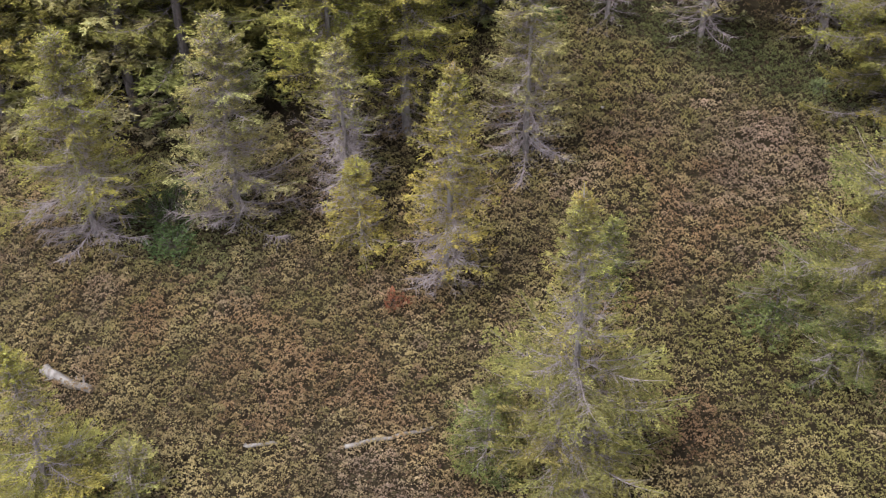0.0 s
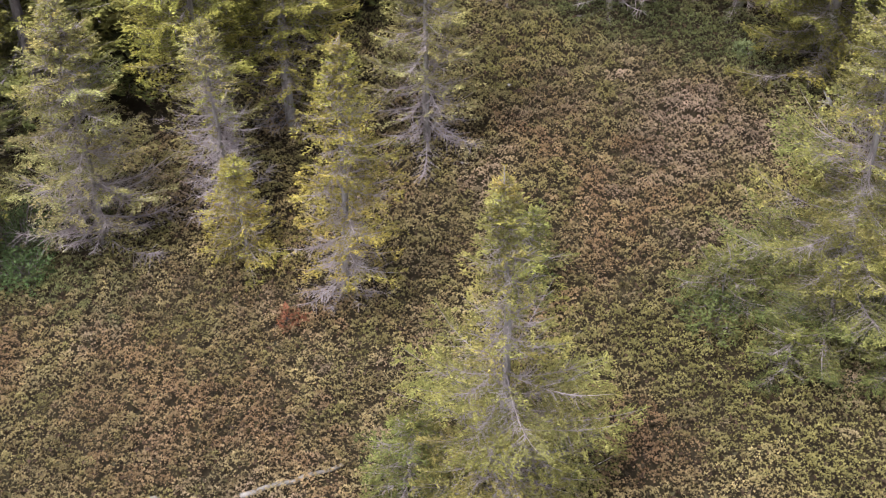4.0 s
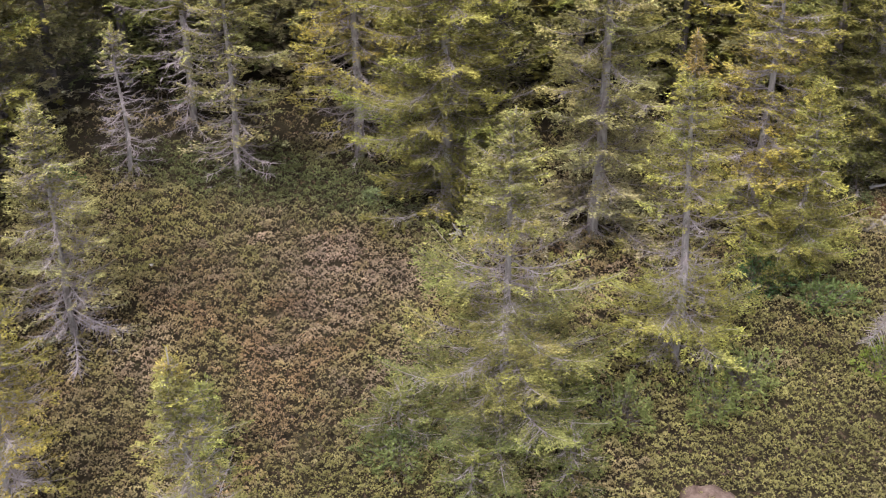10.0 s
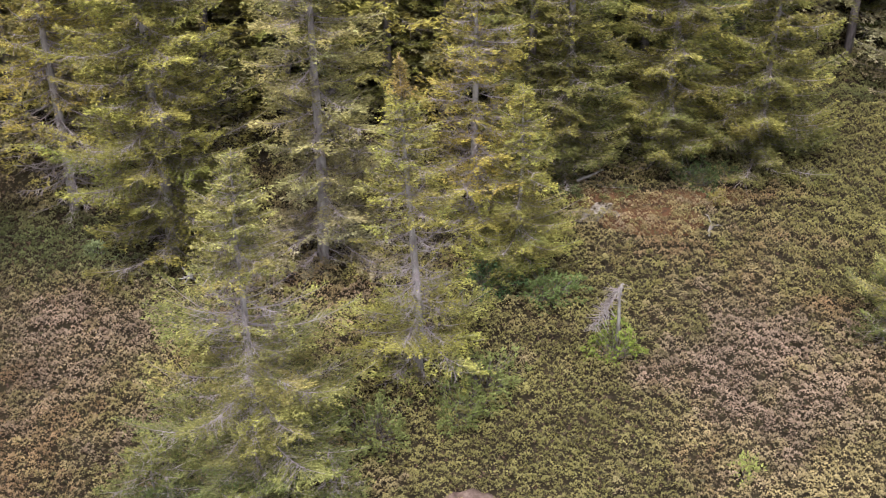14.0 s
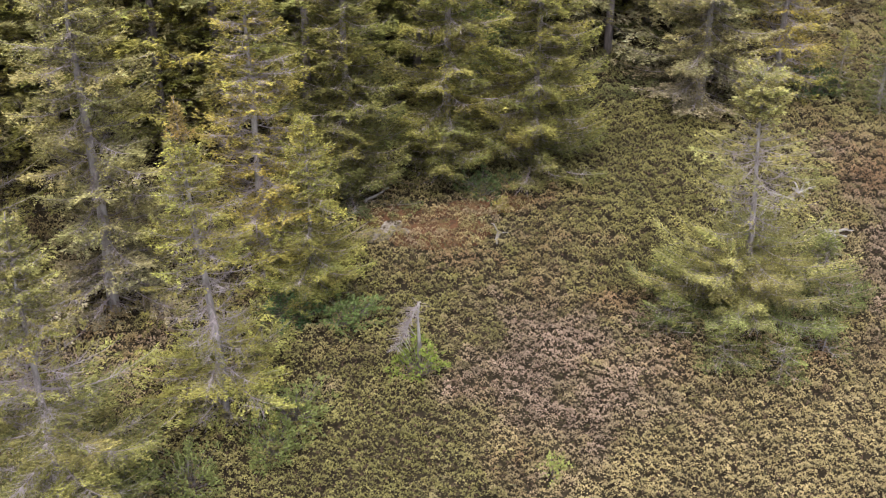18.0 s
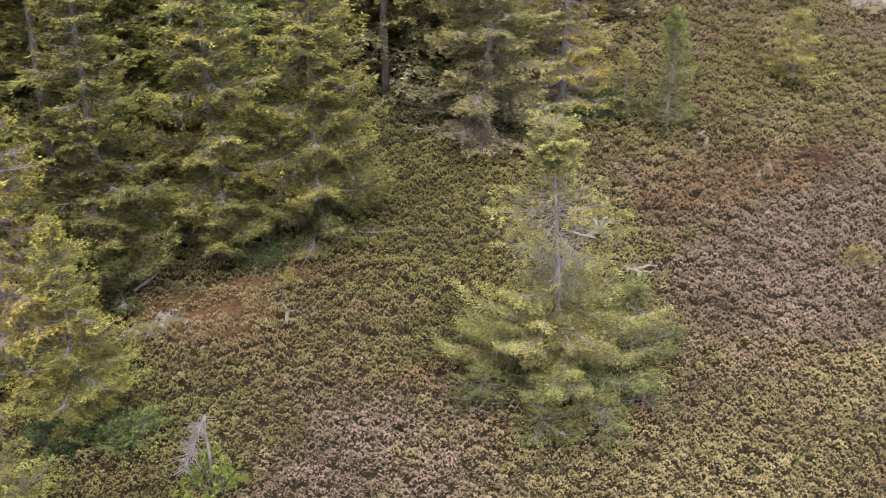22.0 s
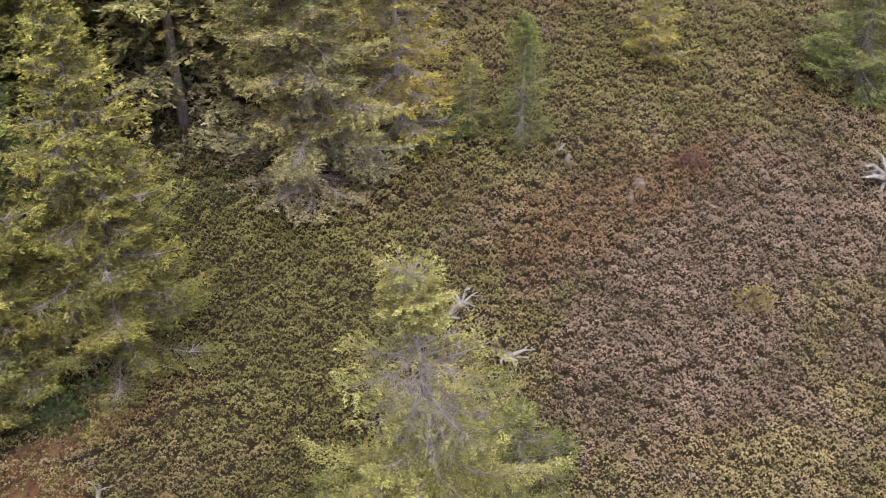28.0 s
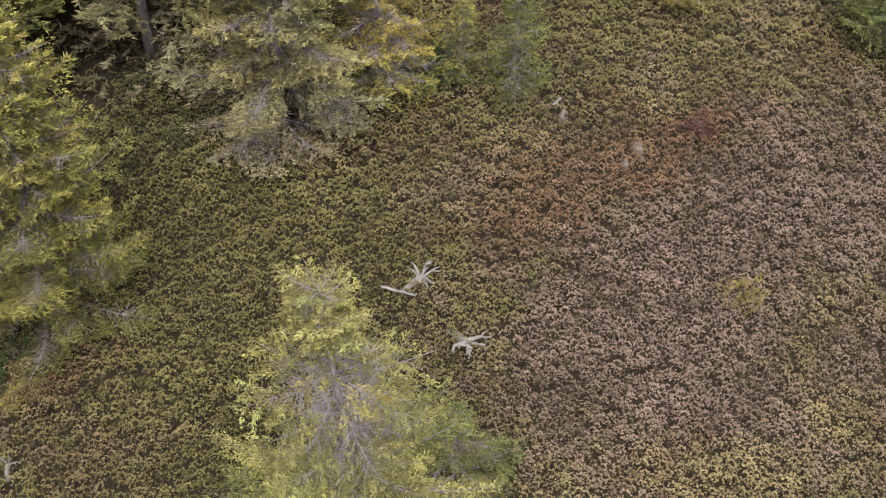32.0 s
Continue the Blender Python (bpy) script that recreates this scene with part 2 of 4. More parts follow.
def conifer_meshes(seed, height, reach, profile, hue, bare=0.34, density=1.0, blade=0.075, rise=(0.75, -0.12), lean=0.004, tier=0.29, twiggy=1.0, coarse=False, crest=None, limb=1.0, sway=None):
    """reach: the crown's greatest radius. profile: rows of (height share, radius share, leafiness). hue: tints of top, middle and skirt.
    The branches stand in whorls, each one a flat spray of side shoots on a grey, twiggy inner half. sway: how far the top leans."""
    rng = np.random.default_rng(seed)
    pu, pr, pl = np.array(profile, float).T
    sway = rng.normal(size=2) * lean * height if sway is None else np.array(sway, float)
    bend = rng.uniform(0, 6.28)

    def axis(u):
        u = np.asarray(u, float)
        w = 0.03 * np.sin(u * 7 + bend)
        return np.stack([sway[0] * u**1.5 + w, sway[1] * u**1.5 + 0.6 * w, height * u], -1)

    us = np.linspace(0, 1, 16)
    base_r = 0.0135 * height
    tv, tq = tube(axis(us) - np.array([0, 0, 0.15]) * (us == 0)[:, None], base_r * (1 - us) ** 0.85 + 0.008, 8)
    leaves, wood, z, k = [], [], 0.22, rng.uniform(0, 6)
    tints = [np.array(h) for h in hue]
    while z < height * 0.975:
        u0 = z / height
        lush = np.interp(u0, pu, pl) > 1.22 and u0 < 0.6
        gap = (0.62 if lush else 1.0) * tier * np.interp(u0, [0, 0.5, 0.66, 1.0], [1.05, 0.95, 0.62, 0.34]) * rng.uniform(0.8, 1.2)
        swell = rng.uniform(0.76, 1.1)
        count = int(rng.integers(5, 8) if coarse else rng.integers(6, 9))
        for j in range(count):
            k += 1
            u = min(0.985, u0 + (rng.normal() * 0.22 * gap if j < count - 2 and not lush else rng.uniform(-0.7, 0.7) * gap) / height)
            r0, leafy_share = np.interp(u, pu, pr) * reach, np.interp(u, pu, pl)
            a = k * 2.39996 + rng.normal() * 0.25
            L = max(0.05, r0 * (rng.uniform(0.72, 1.06) if lush else swell * rng.uniform(0.62, 1.25)) * (0.62 if j >= count - 2 and u0 < 0.7 else 1.0))
            lift = np.interp(u, [0, 0.55, 0.8, 1], [rise[1], rise[1] * 0.3 + 0.05, 0.3 + 0.2 * rise[0], rise[0]]) + rng.normal() * 0.08
            out = np.array([math.cos(a), math.sin(a), 0])
            b0 = axis(max(0.012, u))
            n = max(2, int(L / 0.28))
            s = np.linspace(0, 1, n + 1)
            curve = lift * s + (0.3 * s**2 if lush else 0.16 * s**2.2 if lift < 0.15 else -0.05 * s**2) - 0.07 * np.sin(s * 3.1)
            cross = np.array([-out[1], out[0], 0])
            line = b0 + L * (s[:, None] * out + curve[:, None] * (0, 0, 1)) + cross * (0.1 * L * rng.normal() * s**2)[:, None]
            thick = (0.0035 + 0.0055 * L) * limb
            wood.append(slivers(line[:-1], line[1:], 1.5 * thick) if coarse else sticks(line[:-1], line[1:], thick * (1 - s[:-1]) + 0.003, thick * (1 - s[1:]) + 0.003))
            full = leafy_share * rng.uniform(0.65, 1.25)
            dead = full < 0.14
            # dry grey side twigs along the inner part, or along all of a dead branch
            m = max(3, int(L * (30 if dead else 22) * twiggy))
            t = rng.uniform(0.1, 1.0 if dead else 0.7, m)
            pts = np.stack([np.interp(t, s, line[:, i]) for i in range(3)], -1)
            dirs = out * 0.8 + cross * (rng.choice([-1, 1], m) * rng.uniform(0.3, 1, m))[:, None] + np.array([0, 0, -0.1]) + rng.normal(size=(m, 3)) * 0.3
            wood.append(slivers(pts, pts + unit(dirs) * (rng.uniform(0.08, 0.34, m) * (0.35 + 0.6 * L))[:, None], 0.0105 * limb))
            if dead:
                continue
            # the flat spray: side shoots left and right of the limb, longest in its middle, set close with needles
            inner = np.interp(leafy_share, [0.25, 0.6, 0.9, 1.2], [0.65, 0.42, bare, bare * 0.3]) * (0.4 if u > 0.8 else 1.0)
            m = max(3, int(L * (1 - inner) / (0.085 if not coarse else 0.2)))
            t = np.repeat(np.linspace(max(0.04, inner + rng.uniform(-0.1, 0.1)), 1, m), 2)
            flip = np.tile([-1.0, 1.0], m)
            pts = np.stack([np.interp(t, s, line[:, i]) for i in range(3)], -1)
            along = (t - t.min()) / max(1e-6, 1 - t.min())
            fan = (min(0.08, 0.02 + 0.28 * L) + (0.3 if lush else 0.56) * min(L, 1.5) * (1 - along) ** 0.75 * np.minimum(1, 0.35 + along * 2.2)) * rng.uniform(0.55, 1.2, 2 * m)
            tdir = unit(out * rng.uniform(0.7, 1.0) + cross * flip[:, None] * 0.95 + np.array([0, 0, 0.02]) + rng.normal(size=(2 * m, 3)) * (0.14, 0.14, 0.08))
            some = rng.random(2 * m) < min(1, full * 1.15)
            pts, tdir, fan, t = pts[some], tdir[some], fan[some], t[some]
            if not len(pts):
                continue
            reps = np.maximum(3, (fan / (0.016) * density * (1.5 if lush or u > 0.8 and not coarse else 1.0)).astype(int))
            idx = np.repeat(np.arange(len(pts)), reps)
            q = rng.random(len(idx)) ** 0.75
            base = pts[idx] + tdir[idx] * (fan[idx] * q)[:, None] + rng.normal(size=(len(idx), 3)) * ((0.03, 0.03, 0.05) if lush else (0.018, 0.018, 0.02))
            base[:, 2] -= (0.10 + 0.22 * rng.random(len(idx)) ** 2) * fan[idx] * q
            flat = np.stack([-tdir[idx, 1], tdir[idx, 0], np.zeros(len(idx))], -1) * rng.choice([-1.0, 1.0], len(idx))[:, None]
            bd = tdir[idx] * 0.9 + flat * rng.uniform(0.1, 0.9, (len(idx), 1)) + rng.normal(size=(len(idx), 3)) * 0.22 + np.array([0, 0, 0.16])
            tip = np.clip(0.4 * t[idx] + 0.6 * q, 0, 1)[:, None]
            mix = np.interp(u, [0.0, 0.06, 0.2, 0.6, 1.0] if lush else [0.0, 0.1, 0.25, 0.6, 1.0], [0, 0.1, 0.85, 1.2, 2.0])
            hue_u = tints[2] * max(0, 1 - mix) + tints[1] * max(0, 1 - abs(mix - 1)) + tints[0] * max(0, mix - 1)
            if crest is not None and u > (0.89 if height > 6.9 else 0.94):
                hue_u = crest
            # fresher tint at the tips; inner needles darkened, painting shade inside the spray
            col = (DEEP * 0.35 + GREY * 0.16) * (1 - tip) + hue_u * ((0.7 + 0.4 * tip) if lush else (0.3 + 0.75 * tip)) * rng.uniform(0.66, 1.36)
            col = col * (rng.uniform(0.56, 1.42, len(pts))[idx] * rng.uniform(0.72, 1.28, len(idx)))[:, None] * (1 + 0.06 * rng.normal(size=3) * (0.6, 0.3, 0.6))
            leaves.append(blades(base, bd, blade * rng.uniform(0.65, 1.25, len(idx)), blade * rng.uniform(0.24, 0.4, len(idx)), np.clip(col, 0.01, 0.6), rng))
        z += gap
    # leading shoot
    top = axis(np.linspace(0.93, 1.0, 40))
    bd = np.stack([np.cos(np.arange(40) * 2.4), np.sin(np.arange(40) * 2.4), np.full(40, 1.1)], -1)
    leaves.append(blades(top, bd, blade * 1.1, blade * 0.4, np.tile(tints[0] if crest is None else crest, (40, 1)), rng))
    wv, wq = joined(wood)
    lv, lq, lt = joined(leaves)
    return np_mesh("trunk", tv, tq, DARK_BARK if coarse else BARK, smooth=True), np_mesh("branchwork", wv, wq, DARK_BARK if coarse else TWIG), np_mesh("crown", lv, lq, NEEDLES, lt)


def conifer(meshes, x, y, label, name="spruce_tree", category="tree", group="", turn=0.0, size=1.0):
    root = new(name)
    root.matrix_basis = pose(x, y, ground_z(x, y), 0, 0, turn) @ Matrix.Scale(size, 4)
    for n, me in zip(("trunk", "branchwork", "crown"), meshes):
        part(n, me, root)
    return tagged(root, label, category, group)


SPIRE = [(0.0, 0.7, 0.0), (0.10, 0.88, 0.05), (0.2, 1.0, 0.4), (0.35, 0.92, 0.72), (0.5, 0.74, 0.9), (0.62, 0.58, 1.0), (0.85, 0.28, 1.05), (1.0, 0.05, 1.0)]
CONE = [(0.0, 0.95, 0.9), (0.12, 1.0, 1.0), (0.22, 0.92, 0.7), (0.32, 0.86, 0.8), (0.42, 0.78, 0.95), (0.52, 0.55, 0.95), (0.62, 0.36, 0.4), (0.7, 0.28, 0.8), (0.85, 0.15, 1.1), (1.0, 0.03, 1.1)]
FULL = [(0.0, 0.9, 1.0), (0.08, 1.0, 1.2), (0.25, 0.95, 1.15), (0.45, 0.64, 0.8), (0.7, 0.34, 0.9), (0.9, 0.12, 1.0), (1.0, 0.03, 1.0)]
SKIRT = [(0.0, 0.92, 1.3), (0.06, 1.0, 1.5), (0.16, 1.0, 1.5), (0.26, 0.9, 1.5), (0.34, 0.7, 1.4), (0.39, 0.46, 0.9), (0.43, 0.4, 0.12), (0.5, 0.55, 0.2), (0.6, 0.66, 0.62), (0.7, 0.46, 0.6), (0.76, 0.26, 0.5), (0.82, 0.2, 1.2), (0.93, 0.21, 1.3), (1.0, 0.12, 1.2)]
BROAD = [(0.0, 0.98, 1.35), (0.1, 0.98, 1.3), (0.16, 0.95, 1.05), (0.3, 0.82, 1.0), (0.5, 0.66, 0.95), (0.55, 0.5, 0.3), (0.61, 0.28, 0.25), (0.66, 0.36, 0.8), (0.8, 0.28, 1.1), (0.92, 0.13, 1.1), (1.0, 0.03, 1.1)]
NARROW = [(0.0, 0.75, 0.0), (0.06, 0.85, 0.3), (0.1, 0.95, 0.85), (0.25, 0.98, 1.0), (0.33, 0.8, 0.6), (0.4, 0.7, 0.3), (0.47, 0.64, 0.5), (0.56, 0.62, 0.95), (0.68, 0.47, 1.0), (0.8, 0.28, 1.1), (0.9, 0.11, 1.1), (0.96, 0.05, 1.1), (1.0, 0.02, 1.1)]
THIN = [(0.0, 0.8, 0.0), (0.15, 0.95, 0.04), (0.3, 1.0, 0.12), (0.5, 0.8, 0.35), (0.75, 0.5, 0.75), (0.92, 0.2, 1.0), (1.0, 0.04, 1.0)]
TALL = [(0.0, 0.8, 0.5), (0.06, 0.95, 0.75), (0.16, 1.0, 0.95), (0.4, 0.92, 1.0), (0.7, 0.6, 1.05), (0.9, 0.25, 1.05), (1.0, 0.05, 1.0)]
DENSE = [(0.0, 0.85, 1.15), (0.08, 1.0, 1.25), (0.3, 0.88, 1.2), (0.6, 0.55, 1.15), (0.85, 0.22, 1.15), (1.0, 0.05, 1.2)]
DYING = [(0.0, 0.8, 0.0), (0.1, 0.95, 0.02), (0.3, 1.0, 0.06), (0.6, 0.75, 0.12), (0.8, 0.5, 0.3), (1.0, 0.1, 0.5)]
LIMBED = [(0.0, 0.5, 0.0), (0.15, 0.7, 0.1), (0.28, 0.85, 0.5), (0.4, 1.0, 0.95), (0.6, 0.9, 1.05), (0.8, 0.5, 1.05), (1.0, 0.05, 1.0)]
BUSHY = [(0.0, 0.8, 0.8), (0.2, 1.0, 1.0), (0.5, 0.85, 1.0), (0.8, 0.45, 1.0), (1.0, 0.1, 1.0)]

SWAY = {10: (-0.34, 0.0), 13: (-0.15, 0.3), 5: (0.28, 0.0), 7: (-0.1, 0.0), 9: (0.05, 0.0), 6: (-0.15, 0.0)}  # how far the tops lean
RUSTY = np.array((0.41, 0.30, 0.10))
GOLDEN = np.array((0.43, 0.35, 0.09))
GOLD = (YELLOW, GOLDEN * 0.9, OLIVE * 0.6 + YELLOW * 0.4)
MIXED = (YELLOW * 0.8 + OLIVE * 0.2, OLIVE * 0.7 + YELLOW * 0.3, OLIVE * 0.9)
SILVER = (YELLOW * 0.8 + GREY * 0.25, OLIVE * 0.45 + GREY * 0.35 + YELLOW * 0.25, GREY * 0.8 + OLIVE * 0.2)
BLUEGREEN = (YELLOW * 0.4 + BLUE * 0.6, BLUE * 0.65 + OLIVE * 0.3, BLUE * 0.8 + DEEP * 0.2)
GLOWING = (YELLOW * 0.78 + GREY * 0.25, YELLOW * 0.5 + OLIVE * 0.3 + GREY * 0.18, np.array((0.115, 0.15, 0.055)))
TWOTONE = (YELLOW * 0.65 + GREY * 0.2, YELLOW * 0.36 + OLIVE * 0.36 + BLUE * 0.2 + GREY * 0.1, BLUE)
MEADOW = (YELLOW * 0.3 + BLUE * 0.9, OLIVE * 0.4 + BLUE * 0.7, BLUE)
LEAFGREEN = (np.array((0.23, 0.28, 0.065)), np.array((0.20, 0.225, 0.06)), np.array((0.16, 0.175, 0.055)))
SOFT = (YELLOW * 0.65 + OLIVE * 0.15 + GREY * 0.12, YELLOW * 0.4 + OLIVE * 0.45 + GREY * 0.12, OLIVE * 0.7 + GREY * 0.12)
# SHADY has a darkened skirt tint: painted shade on the lower branches
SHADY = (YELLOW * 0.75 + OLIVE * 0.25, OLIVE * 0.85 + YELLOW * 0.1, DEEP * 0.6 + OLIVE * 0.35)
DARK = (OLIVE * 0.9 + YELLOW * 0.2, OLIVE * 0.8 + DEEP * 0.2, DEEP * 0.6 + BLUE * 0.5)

# standing apart at the forest's edge: seed, x, y, height, radius, profile, tints, label, name
for seed, x, y, h, r, prof, hue, label, name in (
    (1, -12.5, 6.85, 5.7, 1.8, SPIRE, MIXED, "yellow-green spruce with bare grey lower branches at the forest edge", "spruce_tree"),
    (2, -9.85, 9.2, 5.6, 1.8, SPIRE, SILVER, "grey-green spruce with many dead twigs low down", "spruce_tree"),
    (3, -7.79, 10.86, 4.7, 1.15, THIN, SILVER, "thin spruce with a pale bare stem and sparse needles", "spruce_tree"),
    (4, -6.64, 10.08, 2.6, 0.8, BUSHY, GOLD, "small golden-yellow tamarack beside taller trees", "tamarack_tree"),
    (5, -4.37, 10.4, 5.75, 1.25, SPIRE, GOLD, "golden tamarack with bare grey lower twigs, over the bog", "tamarack_tree"),
    (6, -5.32, 14.6, 5.45, 1.5, SPIRE, SILVER, "pale silvery spruce with a drooping skirt of dry twigs", "spruce_tree"),
    (7, 0.65, 8.0, 6.7, 2.05, CONE, SOFT, "yellow-green fir with grey bare twigs showing round its stem", "fir_tree"),
    (8, -1.35, 12.2, 1.9, 0.75, BUSHY, BLUEGREEN, "small blue-green spruce close behind a taller fir", "spruce_tree"),
    (9, 3.71, 14.3, 6.65, 2.3, BROAD, TWOTONE, "broad spruce, yellow-green above and blue-green at its skirt", "spruce_tree"),
    (10, 6.75, 16.68, 7.0, 1.6, NARROW, MIXED, "tall narrow spruce with an orange-brown leading shoot", "spruce_tree"),
    (11, 8.96, 20.01, 4.5, 1.45, DENSE, MIXED, "dense dark green young spruce by the forest edge", "spruce_tree"),
    (13, 18.5, 17.85, 5.95, 2.55, SKIRT, GLOWING, "lone spruce with a full low skirt and a thin open top", "spruce_tree"),
    (14, -7.15, 1.65, 4.4, 1.6, FULL, MIXED, "yellow-green fir at the near edge of the bog", "fir_tree"),
    (15, 26.04, 25.28, 3.7, 0.7, BUSHY, LEAFGREEN, "slim bright green young spruce at the forest corner", "spruce_tree"),
    (16, 31.21, 26.34, 2.4, 0.9, BUSHY, GOLD, "small yellow-green spruce alone on the heath", "spruce_tree"),
    (17, 35.69, 23.06, 4.3, 1.75, BUSHY, [c * 1.4 for c in MEADOW], "spruce, yellow-green above and green below, spreading over the heath", "spruce_tree"),
    (19, -5.9, 2.75, 1.5, 0.9, BUSHY, TWOTONE, "low green fir beside a taller yellow-green one", "fir_tree"),
    (20, -0.65, 7.3, 2.1, 0.9, BUSHY, MEADOW, "low green fir crowding the foot of a taller fir", "fir_tree"),
    (21, 34.56, 30.37, 2.2, 0.6, BUSHY, GOLD, "slim yellow-green spruce at the far edge of the heath", "spruce_tree"),
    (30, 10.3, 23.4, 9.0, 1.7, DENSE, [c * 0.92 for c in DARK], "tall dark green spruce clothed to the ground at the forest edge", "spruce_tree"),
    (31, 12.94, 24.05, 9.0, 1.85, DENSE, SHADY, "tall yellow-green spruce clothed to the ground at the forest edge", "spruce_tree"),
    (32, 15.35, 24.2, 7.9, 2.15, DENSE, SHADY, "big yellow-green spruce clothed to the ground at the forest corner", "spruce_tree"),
    (33, 20.95, 26.4, 8.2, 2.2, TALL, SILVER, "silvery spruce with drooping dry lower branches at the forest edge", "spruce_tree"),
    (34, 1.09, 20.4, 10.0, 2.2, TALL, MIXED, "tall golden-green spruce with broad branches at the forest edge", "spruce_tree"),
    (35, 4.57, 20.2, 9.5, 1.75, TALL, SILVER, "tall silvery spruce full of dry twigs at the forest edge", "spruce_tree"),
    (36, -6.82, 20.17, 3.9, 0.95, DYING, SILVER, "small dying spruce with whitened bare branches before the dark forest", "spruce_tree"),
    (37, -6.1, 22.3, 7.5, 1.4, DYING, SILVER, "dead spruce with a pale trunk and long bare branches", "dead_tree"),
    (38, -4.2, 20.65, 6.2, 1.35, SPIRE, SILVER, "thin spruce with drooping whitened lower branches", "spruce_tree"),
    (39, -1.54, 22.0, 9.0, 1.7, SPIRE, GOLD, "spruce with a pale bare trunk and dead branches at its foot", "spruce_tree"),
    (50, -8.45, 13.75, 8.2, 1.85, LIMBED, [c * 1.15 for c in MIXED], "tall yellow-green spruce on a bare grey stem at the forest edge", "spruce_tree"),
    (51, -9.3, 12.1, 7.2, 1.6, LIMBED, [c * 1.15 for c in MIXED], "grey-green spruce on a bare stem among dry branches", "spruce_tree"),
    (22, 14.3, 27.0, 6.5, 1.1, BUSHY, (np.array((0.17, 0.22, 0.06)), np.array((0.14, 0.19, 0.055)), np.array((0.10, 0.14, 0.045))), "bright green leafy sapling between dark spruces", "sapling"),
    (18, 25.27, 26.31, 2.0, 0.8, BUSHY, DARK, "dark green spruce sapling under taller trees", "spruce_tree"),
    (81, 17.4, 16.4, 0.95, 0.8, BUSHY, BLUEGREEN, "low blue-green fir crowding the foot of a taller spruce", "fir_tree"),
    (82, 18.6, 15.95, 0.95, 0.85, BUSHY, BLUEGREEN, "low blue-green fir crowding the foot of a taller spruce", "fir_tree"),
    (83, 19.8, 16.35, 0.95, 0.8, BUSHY, BLUEGREEN, "low blue-green fir crowding the foot of a taller spruce", "fir_tree"),
    (84, 20.45, 17.9, 1.9, 0.95, BUSHY, MEADOW, "low leaf-green fir crowding the foot of a taller spruce", "fir_tree"),
    (85, 16.6, 17.6, 1.0, 0.75, BUSHY, BLUEGREEN, "low blue-green fir crowding the foot of a taller spruce", "fir_tree"),
    (86, 17.0, 18.9, 1.1, 0.75, BUSHY, MEADOW, "low leaf-green fir crowding the foot of a taller spruce", "fir_tree"),
    (87, 2.0, 13.4, 1.4, 0.95, BUSHY, BLUEGREEN, "low blue-green fir crowding the foot of a taller spruce", "fir_tree"),
    (88, 3.55, 12.6, 1.1, 0.95, BUSHY, BLUEGREEN, "low blue-green fir crowding the foot of a taller spruce", "fir_tree"),
    (89, 5.2, 13.2, 1.3, 0.95, BUSHY, BLUEGREEN, "low blue-green fir crowding the foot of a taller spruce", "fir_tree"),
):
    lush = seed in (7, 9, 11, 13)
    conifer(conifer_meshes(seed, h, r, prof, hue, density=1.25 if lush else 1.15 if seed < 30 or seed > 80 else 0.92, blade=0.07 if seed < 30 or seed > 80 else 0.092, bare=0.15 if prof is SKIRT else 0.1 if 30 <= seed <= 34 or seed == 11 else 0.25, tier=0.34 if 30 <= seed < 40 else 0.22 if prof is BUSHY else 0.28, crest=RUSTY if seed == 10 else RUSTY * 0.5 + YELLOW * 0.5 if seed in (5, 7) else None, limb=1.35 if seed in (36, 37, 38, 39) else 1.2 if seed in (1, 2, 3, 5, 6) else 0.8,
                           twiggy=1.3 if seed in (36, 37, 38, 39) else 1.3 if seed == 13 else 2.6 if seed in (30, 31, 32, 33, 34, 35) else 1.8 if seed in (1, 2, 3, 5, 6, 7, 9, 10) else 1.2, sway=SWAY.get(seed), rise=(0.6, -0.42) if seed in (36, 37, 38, 39) else (0.7, -0.3) if seed in (6, 33, 35) else (0.75, -0.12)), x, y, label, name)

# the wall of the forest behind: six grown trees, repeated with turns and sizes of their own
GROWN = [conifer_meshes(40 + i, h, r * 1.15, prof, [c * 1.05 for c in hue], blade=0.092, tier=0.36, density=0.75, twiggy=2.0, lean=0.012) for i, (h, r, prof, hue) in enumerate((
    (9.0, 1.6, TALL, MIXED), (8.5, 1.5, TALL, DARK), (9.5, 1.7, SPIRE, MIXED), (8.0, 1.3, THIN, SILVER), (9.0, 1.6, TALL, SILVER), (8.0, 1.4, TALL, GOLD)))]
WORDS = ("tall yellow-green spruce standing in the forest edge", "tall dark green spruce standing in the forest edge", "tall spruce with dead grey lower branches in the forest",
         "thin grey spruce with few needles in the forest", "silvery grey-green spruce with dry twigs in the forest", "tall golden-green spruce standing in the forest edge")
for x, y, kind, turn, size in (
    (-10.18, 18.94, 2, 10, 1.0), (-0.98, 23.54, 4, 75, 1.0),
    (7.99, 21.21, 5, 250, 0.95), 
    (23.45, 26.74, 5, 230, 0.9),
):
    conifer(GROWN[kind], x, y, WORDS[kind], group="trees of the forest edge", turn=turn, size=size)
DEEP_TREES = [conifer_meshes(60 + i, 9.5, 2.1, prof, [c * 1.1 for c in hue], blade=0.17, tier=0.42, density=1.0, twiggy=0.5, lean=0.015, coarse=True) for i, (prof, hue) in enumerate(((TALL, DARK), (TALL, MIXED), (TALL, SILVER)))]
DEEP_WORDS = ("dark green spruce deep in the forest", "yellow-green spruce deep in the forest", "grey-green spruce deep in the forest")
rng = np.random.default_rng(7)
placed = []
